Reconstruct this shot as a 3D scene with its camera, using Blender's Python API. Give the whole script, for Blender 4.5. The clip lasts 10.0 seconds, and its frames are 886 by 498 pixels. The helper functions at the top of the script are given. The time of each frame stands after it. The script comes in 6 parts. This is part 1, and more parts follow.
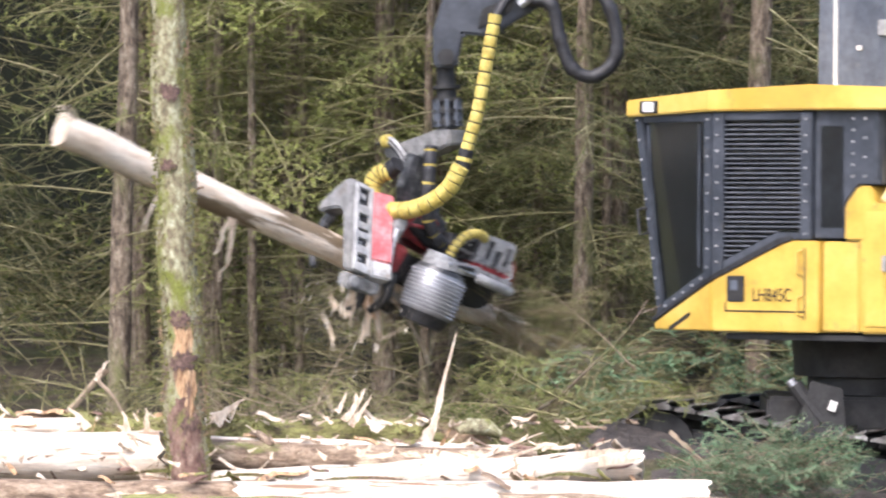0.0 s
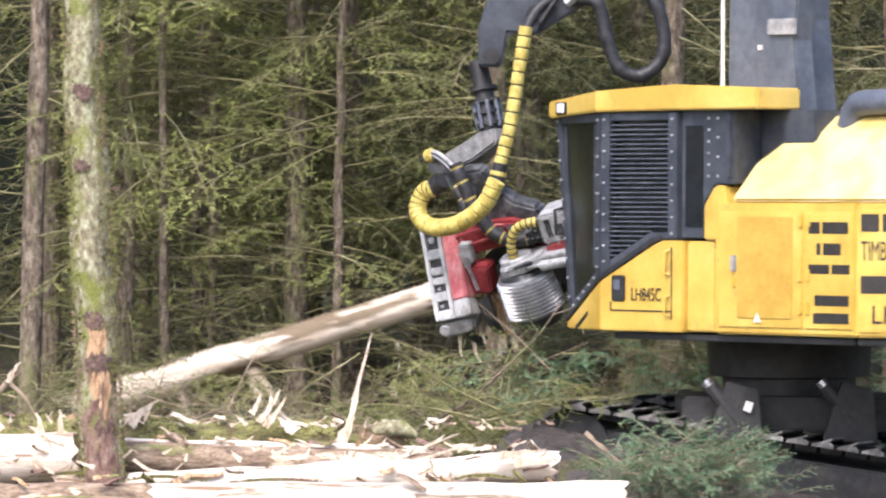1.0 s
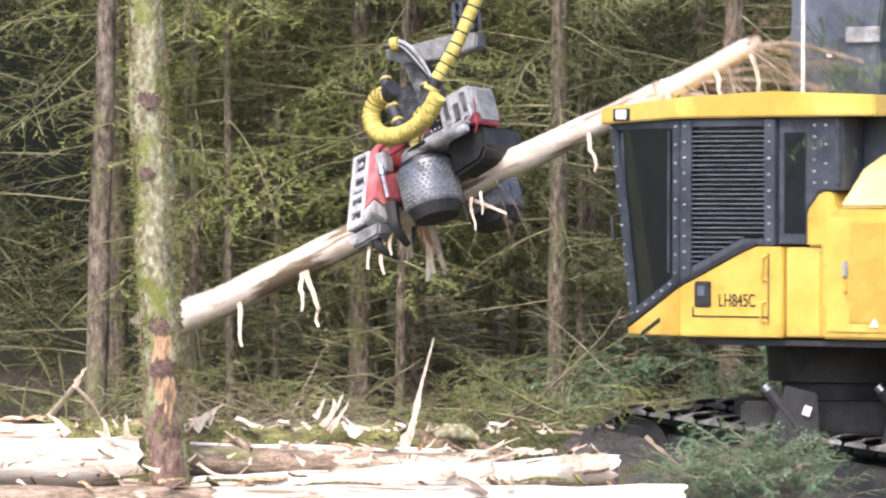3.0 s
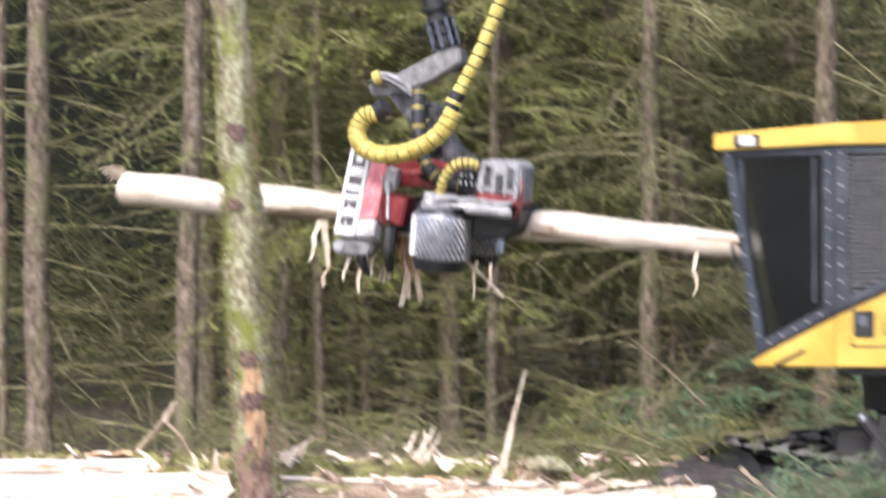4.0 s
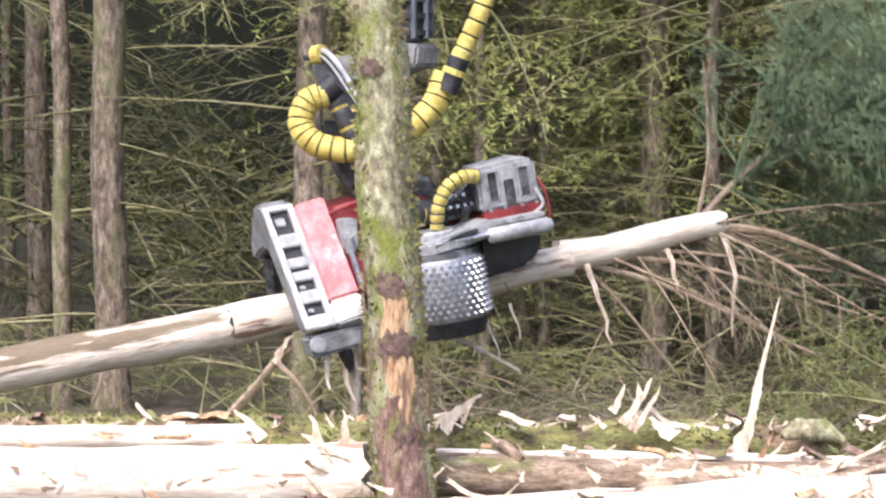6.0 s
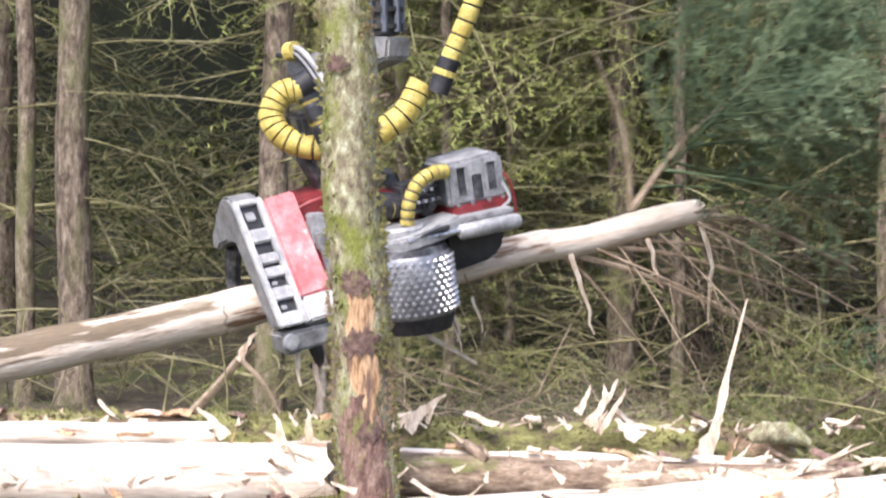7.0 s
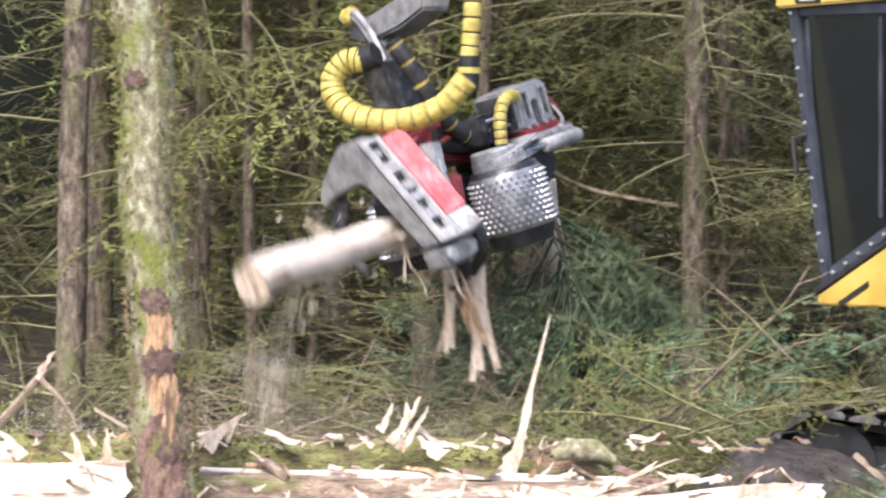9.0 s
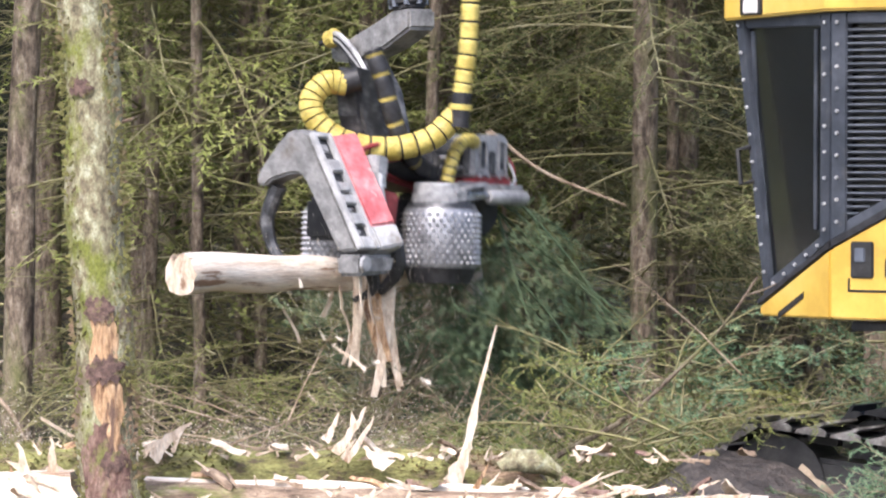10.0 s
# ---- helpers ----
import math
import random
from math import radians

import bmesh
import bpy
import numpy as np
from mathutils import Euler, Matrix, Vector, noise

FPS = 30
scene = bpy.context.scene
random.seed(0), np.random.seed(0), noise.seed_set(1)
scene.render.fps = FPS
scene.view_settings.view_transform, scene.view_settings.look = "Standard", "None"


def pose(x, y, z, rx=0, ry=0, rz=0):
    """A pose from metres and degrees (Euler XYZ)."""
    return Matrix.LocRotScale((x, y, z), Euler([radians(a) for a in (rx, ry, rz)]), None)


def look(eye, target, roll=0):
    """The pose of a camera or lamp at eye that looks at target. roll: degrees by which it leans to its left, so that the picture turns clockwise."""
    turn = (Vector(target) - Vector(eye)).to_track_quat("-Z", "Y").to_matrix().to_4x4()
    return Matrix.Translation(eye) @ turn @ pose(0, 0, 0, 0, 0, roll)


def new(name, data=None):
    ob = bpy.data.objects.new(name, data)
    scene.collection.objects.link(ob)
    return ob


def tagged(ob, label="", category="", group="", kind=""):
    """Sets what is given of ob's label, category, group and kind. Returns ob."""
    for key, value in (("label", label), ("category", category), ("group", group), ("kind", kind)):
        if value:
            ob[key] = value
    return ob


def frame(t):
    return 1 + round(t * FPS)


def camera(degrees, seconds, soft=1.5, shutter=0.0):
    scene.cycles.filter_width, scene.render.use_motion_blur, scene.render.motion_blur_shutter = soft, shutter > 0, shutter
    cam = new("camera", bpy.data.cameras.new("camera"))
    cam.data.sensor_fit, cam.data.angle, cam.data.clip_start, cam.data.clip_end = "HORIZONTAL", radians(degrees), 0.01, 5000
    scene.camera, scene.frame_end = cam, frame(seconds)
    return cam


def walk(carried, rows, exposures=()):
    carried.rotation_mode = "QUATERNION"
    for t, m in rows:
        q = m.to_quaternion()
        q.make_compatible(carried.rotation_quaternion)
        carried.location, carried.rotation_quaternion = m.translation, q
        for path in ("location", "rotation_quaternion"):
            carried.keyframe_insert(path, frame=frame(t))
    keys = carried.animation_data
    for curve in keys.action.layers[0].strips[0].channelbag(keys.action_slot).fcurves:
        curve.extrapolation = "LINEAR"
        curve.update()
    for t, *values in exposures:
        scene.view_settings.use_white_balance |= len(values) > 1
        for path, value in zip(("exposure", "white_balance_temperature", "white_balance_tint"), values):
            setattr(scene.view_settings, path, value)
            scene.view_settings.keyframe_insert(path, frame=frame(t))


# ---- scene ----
# camera and its way: seconds, pan, tilt, roll in degrees, distance and shift in metres
# <path>
PATH = [
        (0, -1.043, -0.408, 0.31, 49.46, 0.15), (0.5, -0.545, -0.425, 0.27, 49.39, 0.105), (1, 0, -0.4, 0.25, 49.28, 0), (1.5, 0.136, -0.38, 0.19, 49.27, 0.066),
        (2, -0.229, -0.347, 0.28, 49.35, 0.14), (2.5, -0.584, -0.345, 0.39, 49.4, 0.116), (3.8, -1.158, -0.218, -0.4, 50.43, 0.035), (4, -1.616, -0.026, -0.19, 49.33, 0.047),
        (4.2, -1.763, 0.314, 0.08, 50.62, 0.049), (4.5, -1.84, 0.39, -0.35, 46.07, -0.254), (4.7, -2.007, 0.056, 0.02, 42.26, -0.439), (5, -2.454, -0.663, -0.49, 38.08, -0.648),
        (5.5, -2.906, -0.91, -0.52, 35.4, -0.845), (5.7, -3.072, -1.062, -0.55, 35.72, -0.827), (6.8, -2.575, -1.387, 0.1, 35.43, -0.924), (7, -2.633, -1.271, 0.13, 35.46, -0.87),
        (7.5, -2.498, -1.112, -0.01, 35.27, -0.859), (8, -2.104, -1.065, 0.46, 35.78, -0.696), (8.3, -1.603, -1.142, -0.04, 35.26, -0.837), (8.5, -1.446, -1.156, 0.11, 35.1, -0.811),
        (9, -0.708, -1.12, -0.1, 35.08, -0.821), (9.2, -0.537, -1.112, 0.01, 34.65, -0.825), (9.5, -0.283, -1.04, -0.06, 35.05, -0.797), (10, -0.267, -1.016, 0.12, 35.05, -0.76),
    ]
# </path>
cam = camera(9.0, 10.0, soft=2.15, shutter=0.7)
walk(cam, [(t, pose(x, -d, 2.5, 90 + tilt, 0, -pan) @ pose(0, 0, 0, 0, 0, roll)) for t, pan, tilt, roll, d, x in PATH],
     exposures=[(0, 1.20, 6150, 15), (10, 1.20, 6150, 15)])

# ---- light: a bright overcast day ----
SUN_AZ, SUN_EL = 205.0, 52.0
world = bpy.data.worlds.new("world")
scene.world = world
world.use_nodes = True
wn = world.node_tree
sky = wn.nodes.new("ShaderNodeTexSky")
sky.sky_type, sky.sun_disc = "NISHITA", False
sky.sun_elevation, sky.sun_rotation = radians(SUN_EL), radians(SUN_AZ)
sky.air_density, sky.dust_density = 1.0, 4.0
wn.links.new(sky.outputs["Color"], wn.nodes["Background"].inputs["Color"])
wn.nodes["Background"].inputs["Strength"].default_value = 0.15
sun = new("sun", bpy.data.lights.new("sun", "SUN"))
sun.data.energy, sun.data.angle, sun.data.color = 1.35, radians(20), (1.0, 0.96, 0.9)
sun.matrix_world = look((-14 * 0.9, -26, 37), (0, 0, 0))


# ---- materials ----
def material(name, stops, scale=4.0, rough=(0.6, 0.9), metal=0.0, bump=0.3, bump_scale=None, stretch=(1, 1, 1), detail=6.0,
             coat=0.0, second=None, third=None, grain=0.22, contrast=0.5, subsurface=0.0, bump_distance=0.01, spec=0.5):
    """Noise-driven colour ramp with relief. second: (colour, scale, low, high) of a blotchy overlay."""
    m = bpy.data.materials.new(name)
    m.use_nodes = True
    n, l = m.node_tree.nodes, m.node_tree.links
    b = n["Principled BSDF"]
    co = n.new("ShaderNodeTexCoord")
    mp = n.new("ShaderNodeMapping")
    mp.inputs["Scale"].default_value = stretch
    l.new(co.outputs["Object"], mp.inputs["Vector"])
    oi = n.new("ShaderNodeObjectInfo")
    add = n.new("ShaderNodeVectorMath")
    add.operation = "MULTIPLY_ADD"
    l.new(oi.outputs["Random"], add.inputs[0])
    add.inputs[1].default_value = (37, 19, 53)
    l.new(mp.outputs["Vector"], add.inputs[2])
    nz = n.new("ShaderNodeTexNoise")
    nz.inputs["Scale"].default_value, nz.inputs["Detail"].default_value = scale, detail
    nz.inputs["Roughness"].default_value = 0.62
    l.new(add.outputs[0], nz.inputs["Vector"])
    rp = n.new("ShaderNodeValToRGB")
    cr = rp.color_ramp
    while len(cr.elements) < len(stops):
        cr.elements.new(0.5)
    for e, (p, c) in zip(cr.elements, stops):
        e.position, e.color = 0.5 + (p - 0.5) * contrast, (*c, 1)
    l.new(nz.outputs["Fac"], rp.inputs["Fac"])
    out = rp.outputs["Color"]
    for overlay in (second, third):
        if not overlay:
            continue
        colour, sc, lo, hi = overlay
        n2 = n.new("ShaderNodeTexNoise")
        n2.inputs["Scale"].default_value, n2.inputs["Detail"].default_value, n2.inputs["Roughness"].default_value = sc, 7, 0.65
        l.new(add.outputs[0], n2.inputs["Vector"])
        mr = n.new("ShaderNodeMapRange")
        mr.inputs["From Min"].default_value, mr.inputs["From Max"].default_value = lo, hi
        l.new(n2.outputs["Fac"], mr.inputs["Value"])
        mx = n.new("ShaderNodeMix")
        mx.data_type = "RGBA"
        l.new(mr.outputs["Result"], mx.inputs["Factor"])
        l.new(out, mx.inputs["A"])
        mx.inputs["B"].default_value = (*colour, 1)
        out = mx.outputs["Result"]
    if grain:
        n3 = n.new("ShaderNodeTexNoise")
        n3.inputs["Scale"].default_value, n3.inputs["Detail"].default_value, n3.inputs["Roughness"].default_value = scale * 5, 4, 0.7
        l.new(add.outputs[0], n3.inputs["Vector"])
        g = n.new("ShaderNodeMapRange")
        g.inputs["From Min"].default_value, g.inputs["From Max"].default_value = 0.3, 0.7
        g.inputs["To Min"].default_value, g.inputs["To Max"].default_value = 1 - grain, 1 + grain
        l.new(n3.outputs["Fac"], g.inputs["Value"])
        hs = n.new("ShaderNodeHueSaturation")
        l.new(out, hs.inputs["Color"])
        l.new(g.outputs["Result"], hs.inputs["Value"])
        out = hs.outputs["Color"]
    l.new(out, b.inputs["Base Color"])
    r = n.new("ShaderNodeMapRange")
    r.inputs["To Min"].default_value, r.inputs["To Max"].default_value = rough
    l.new(nz.outputs["Fac"], r.inputs["Value"])
    l.new(r.outputs["Result"], b.inputs["Roughness"])
    b.inputs["Metallic"].default_value = metal
    b.inputs["Coat Weight"].default_value = coat
    b.inputs["Specular IOR Level"].default_value = spec
    if subsurface:
        b.inputs["Subsurface Weight"].default_value = subsurface
    if bump:
        nb = n.new("ShaderNodeTexNoise")
        nb.inputs["Scale"].default_value, nb.inputs["Detail"].default_value = bump_scale or scale * 4, 6
        l.new(add.outputs[0], nb.inputs["Vector"])
        bp = n.new("ShaderNodeBump")
        bp.inputs["Strength"].default_value, bp.inputs["Distance"].default_value = bump, bump_distance
        l.new(nb.outputs["Fac"], bp.inputs["Height"])
        l.new(bp.outputs["Normal"], b.inputs["Normal"])
    return m


M = {}
M["yellow"] = material("yellow_paint", [(0.3, (0.58, 0.37, 0.060)), (0.55, (0.69, 0.465, 0.085)), (0.8, (0.74, 0.53, 0.13))], 1.6, (0.28, 0.48), bump=0.05, coat=1.0, grain=0.05, second=((0.34, 0.23, 0.08), 5.0, 0.60, 0.8))
M["yellow_dull"] = material("mesh_door_paint", [(0.3, (0.50, 0.31, 0.045)), (0.7, (0.57, 0.37, 0.065))], 3, (0.6, 0.8), bump=0.5, bump_scale=150, grain=0.08)
M["cab"] = material("dark_cab_paint", [(0.3, (0.030, 0.036, 0.048)), (0.7, (0.060, 0.068, 0.085))], 2.5, (0.35, 0.6), bump=0.08, second=((0.14, 0.13, 0.115), 4.0, 0.6, 0.95))
M["black"] = material("black_steel", [(0.3, (0.012, 0.012, 0.013)), (0.7, (0.035, 0.034, 0.034))], 5, (0.4, 0.7), bump=0.15, second=((0.055, 0.047, 0.038), 3.5, 0.55, 0.85))
M["boom"] = material("slate_boom_paint", [(0.3, (0.075, 0.088, 0.115)), (0.7, (0.115, 0.13, 0.16))], 2.0, (0.35, 0.55), bump=0.06, second=((0.20, 0.19, 0.175), 3.0, 0.62, 0.95))
M["grey"] = material("worn_grey_steel", [(0.2, (0.22, 0.222, 0.23)), (0.5, (0.35, 0.352, 0.36)), (0.8, (0.48, 0.48, 0.485))], 9, (0.38, 0.6), 0.12, 0.2, grain=0.2, second=((0.12, 0.105, 0.09), 5.0, 0.60, 0.72))
M["plate"] = material("pale_worn_plate", [(0.2, (0.34, 0.34, 0.345)), (0.5, (0.50, 0.50, 0.50)), (0.8, (0.62, 0.615, 0.61))], 8, (0.4, 0.65), 0.1, 0.2, grain=0.15, second=((0.20, 0.17, 0.14), 5.0, 0.60, 0.74))
# darker grey: shade on the arched frame's flank is put into the colour
M["flank"] = material("darker_grey_steel", [(0.2, (0.13, 0.128, 0.128)), (0.5, (0.22, 0.22, 0.22)), (0.8, (0.33, 0.325, 0.32))], 8, (0.45, 0.7), 0.1, 0.2, grain=0.2, second=((0.12, 0.10, 0.085), 4.0, 0.58, 0.72))
M["bright"] = material("polished_steel", [(0.3, (0.45, 0.45, 0.47)), (0.7, (0.68, 0.68, 0.70))], 12, (0.2, 0.4), 0.8, 0.1)
M["roller"] = material("worn_roller_steel", [(0.3, (0.22, 0.225, 0.24)), (0.7, (0.38, 0.385, 0.41))], 12, (0.3, 0.5), 0.55, 0.15)
# darker red for the frame behind; its shadow is put into the colour
M["red"] = material("red_head_paint", [(0.3, (0.17, 0.020, 0.023)), (0.6, (0.27, 0.036, 0.040)), (0.85, (0.36, 0.10, 0.10))], 5, (0.35, 0.55), bump=0.08, second=((0.16, 0.07, 0.055), 5.0, 0.6, 0.9))
# paler red: dust, plus overexposed gloss put into the colour
M["red_band"] = material("dusty_lit_red_paint", [(0.2, (0.48, 0.115, 0.125)), (0.5, (0.62, 0.20, 0.21)), (0.8, (0.68, 0.32, 0.32))], 8, (0.4, 0.6), bump=0.15, grain=0.2, second=((0.42, 0.38, 0.36), 5.0, 0.62, 0.68))
M["dark_steel"] = material("dark_worn_steel", [(0.2, (0.030, 0.031, 0.034)), (0.5, (0.065, 0.068, 0.075)), (0.85, (0.20, 0.20, 0.205))], 9, (0.35, 0.6), 0.3, 0.2, grain=0.3)
M["rubber"] = material("black_rubber", [(0.3, (0.014, 0.014, 0.016)), (0.7, (0.034, 0.034, 0.038))], 14, (0.4, 0.65), bump=0.2)
M["sleeve"] = material("yellow_hose_sleeve", [(0.3, (0.44, 0.34, 0.07)), (0.7, (0.62, 0.51, 0.14))], 9, (0.45, 0.7), bump=0.3, second=((0.25, 0.21, 0.10), 7.0, 0.55, 0.75))
M["letter"] = material("black_lettering", [(0.3, (0.02, 0.018, 0.015)), (0.7, (0.035, 0.03, 0.025))], 8, (0.5, 0.7), bump=0)
M["white"] = material("white_lens", [(0.3, (0.72, 0.70, 0.66)), (0.7, (0.82, 0.80, 0.78))], 8, (0.2, 0.3), bump=0)
M["wood"] = material("fresh_stripped_wood", [(0.2, (0.58, 0.46, 0.35)), (0.5, (0.76, 0.66, 0.55)), (0.8, (0.83, 0.77, 0.68))], 9, (0.5, 0.75), bump=0.7, stretch=(0.25, 2.5, 2.5), grain=0.22, second=((0.26, 0.16, 0.10), 3.4, 0.585, 0.63), third=((0.20, 0.21, 0.07), 2.3, 0.64, 0.68))
M["splinter"] = material("torn_pale_wood", [(0.2, (0.46, 0.34, 0.24)), (0.5, (0.68, 0.56, 0.43)), (0.8, (0.80, 0.72, 0.60))], 14, (0.6, 0.85), bump=0.5, stretch=(1.5, 1.5, 0.5), grain=0.25, second=((0.27, 0.16, 0.10), 6.0, 0.60, 0.68))
M["bark"] = material("spruce_bark", [(0.2, (0.055, 0.042, 0.030)), (0.45, (0.155, 0.118, 0.085)), (0.65, (0.245, 0.195, 0.145)), (0.85, (0.35, 0.30, 0.235))], 22, (0.8, 0.95), bump=1.0, bump_scale=40, stretch=(1, 1, 0.4), grain=0.4, second=((0.15, 0.155, 0.06), 2.4, 0.51, 0.65), third=((0.055, 0.038, 0.03), 6.0, 0.60, 0.68), bump_distance=0.02)
M["bark_log"] = material("log_bark", [(0.2, (0.12, 0.080, 0.056)), (0.5, (0.27, 0.195, 0.135)), (0.8, (0.42, 0.33, 0.245))], 16, (0.8, 0.95), bump=0.9, bump_scale=40, stretch=(0.35, 1, 1), grain=0.35, second=((0.72, 0.58, 0.42), 2.4, 0.57, 0.60), third=((0.17, 0.19, 0.05), 3.1, 0.60, 0.68), bump_distance=0.015)
M["moss"] = material("mossy_bark", [(0.2, (0.10, 0.075, 0.045)), (0.42, (0.19, 0.18, 0.065)), (0.8, (0.29, 0.29, 0.105))], 14, (0.85, 1.0), bump=1.0, bump_scale=60, stretch=(0.5, 1, 1), grain=0.4, second=((0.30, 0.21, 0.14), 2.6, 0.53, 0.60), third=((0.76, 0.64, 0.50), 1.7, 0.64, 0.66), bump_distance=0.02)
M["lichen"] = material("lichen_bark", [(0.15, (0.10, 0.084, 0.055)), (0.40, (0.235, 0.205, 0.125)), (0.60, (0.33, 0.315, 0.19)), (0.85, (0.50, 0.50, 0.36))], 20, (0.8, 0.95), bump=1.0, bump_scale=45, stretch=(1, 1, 0.6), grain=0.4, second=((0.18, 0.20, 0.04), 4.2, 0.51, 0.62), third=((0.16, 0.11, 0.078), 2.3, 0.53, 0.62), bump_distance=0.015)
M["knot"] = material("dark_knot_bark", [(0.2, (0.075, 0.045, 0.038)), (0.8, (0.21, 0.135, 0.11))], 26, (0.8, 0.95), bump=1.0, bump_scale=60, grain=0.4, second=((0.20, 0.20, 0.06), 9.0, 0.55, 0.66))
M["scar"] = material("orange_inner_wood", [(0.2, (0.22, 0.12, 0.065)), (0.5, (0.52, 0.33, 0.18)), (0.8, (0.64, 0.46, 0.29))], 16, (0.7, 0.9), bump=0.8, stretch=(2.2, 2.2, 0.4), grain=0.35, second=((0.17, 0.105, 0.075), 7.0, 0.54, 0.62))
M["red_bark"] = material("reddish_rough_bark", [(0.2, (0.10, 0.055, 0.045)), (0.5, (0.21, 0.125, 0.10)), (0.8, (0.32, 0.225, 0.175))], 18, (0.8, 0.95), bump=1.0, bump_scale=45, stretch=(1, 1, 0.5), grain=0.4, second=((0.19, 0.19, 0.06), 4.0, 0.54, 0.62), bump_distance=0.02)
M["twig"] = material("grey_mossy_twig", [(0.2, (0.12, 0.105, 0.060)), (0.5, (0.24, 0.22, 0.10)), (0.8, (0.38, 0.35, 0.21))], 2.5, (0.8, 0.95), bump=0)
M["twig_brown"] = material("brown_twig", [(0.25, (0.20, 0.14, 0.09)), (0.7, (0.42, 0.33, 0.24))], 6, (0.8, 0.95), bump=0)
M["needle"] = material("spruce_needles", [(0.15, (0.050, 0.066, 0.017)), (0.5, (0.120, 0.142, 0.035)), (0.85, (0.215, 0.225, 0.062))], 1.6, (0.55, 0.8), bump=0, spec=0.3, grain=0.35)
# darker copy of the needles; plantation shade is put into the colour
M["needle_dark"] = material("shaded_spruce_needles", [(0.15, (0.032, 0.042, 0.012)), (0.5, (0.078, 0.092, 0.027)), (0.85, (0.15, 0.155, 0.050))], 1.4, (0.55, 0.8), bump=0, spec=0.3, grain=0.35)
M["needle_blue"] = material("fresh_blue_green_needles", [(0.15, (0.060, 0.125, 0.066)), (0.5, (0.135, 0.235, 0.125)), (0.85, (0.22, 0.33, 0.18))], 3.5, (0.5, 0.75), bump=0, spec=0.35, grain=0.3)
M["needle_top"] = material("treetop_needles", [(0.15, (0.040, 0.078, 0.042)), (0.5, (0.105, 0.150, 0.075)), (0.85, (0.18, 0.225, 0.12))], 3.5, (0.5, 0.75), bump=0, spec=0.35, grain=0.35)
# body yellow made paler: the sky's reflection is put into the colour
M["hood"] = material("sky_gloss_hood_paint", [(0.3, (0.68, 0.49, 0.14)), (0.55, (0.77, 0.60, 0.22)), (0.8, (0.80, 0.66, 0.32))], 1.2, (0.22, 0.42), bump=0.04, coat=1.0, grain=0.05, second=((0.45, 0.34, 0.16), 4.0, 0.62, 0.85))
# lighter copy for fresh growth, with daylight put into the colour too
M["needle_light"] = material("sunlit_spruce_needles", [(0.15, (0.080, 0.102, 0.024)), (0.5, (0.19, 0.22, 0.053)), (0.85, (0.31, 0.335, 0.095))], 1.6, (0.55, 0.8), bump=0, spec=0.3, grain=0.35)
M["needle_pale"] = material("pale_slash_needles", [(0.15, (0.085, 0.10, 0.035)), (0.5, (0.19, 0.21, 0.075)), (0.85, (0.31, 0.32, 0.13))], 3.0, (0.55, 0.8), bump=0, spec=0.3, grain=0.35)
M["soil"] = material("forest_floor", [(0.2, (0.028, 0.021, 0.015)), (0.5, (0.060, 0.047, 0.031)), (0.8, (0.12, 0.098, 0.062))], 6.0, (0.85, 1.0), bump=1.0, bump_scale=22, grain=0.4, second=((0.06, 0.072, 0.022), 1.1, 0.5, 0.62), bump_distance=0.05)
M["mud"] = material("churned_wet_soil", [(0.2, (0.022, 0.018, 0.017)), (0.8, (0.075, 0.063, 0.056))], 7, (0.5, 0.9), bump=1.0, bump_scale=18, grain=0.4, bump_distance=0.04)
# near-black greens: deep forest shade is in the colour itself
M["far"] = material("far_forest_shade", [(0.2, (0.003, 0.004, 0.002)), (0.5, (0.009, 0.012, 0.005)), (0.8, (0.022, 0.027, 0.012))], 0.9, (0.9, 1.0), bump=0, detail=9, stretch=(1, 1, 0.35))
gl = bpy.data.materials.new("tinted_glass")
gl.use_nodes = True
pb = gl.node_tree.nodes["Principled BSDF"]
pb.inputs["Base Color"].default_value = (0.30, 0.34, 0.36, 1)
pb.inputs["Transmission Weight"].default_value, pb.inputs["Roughness"].default_value = 1.0, 0.16
M["glass"] = gl


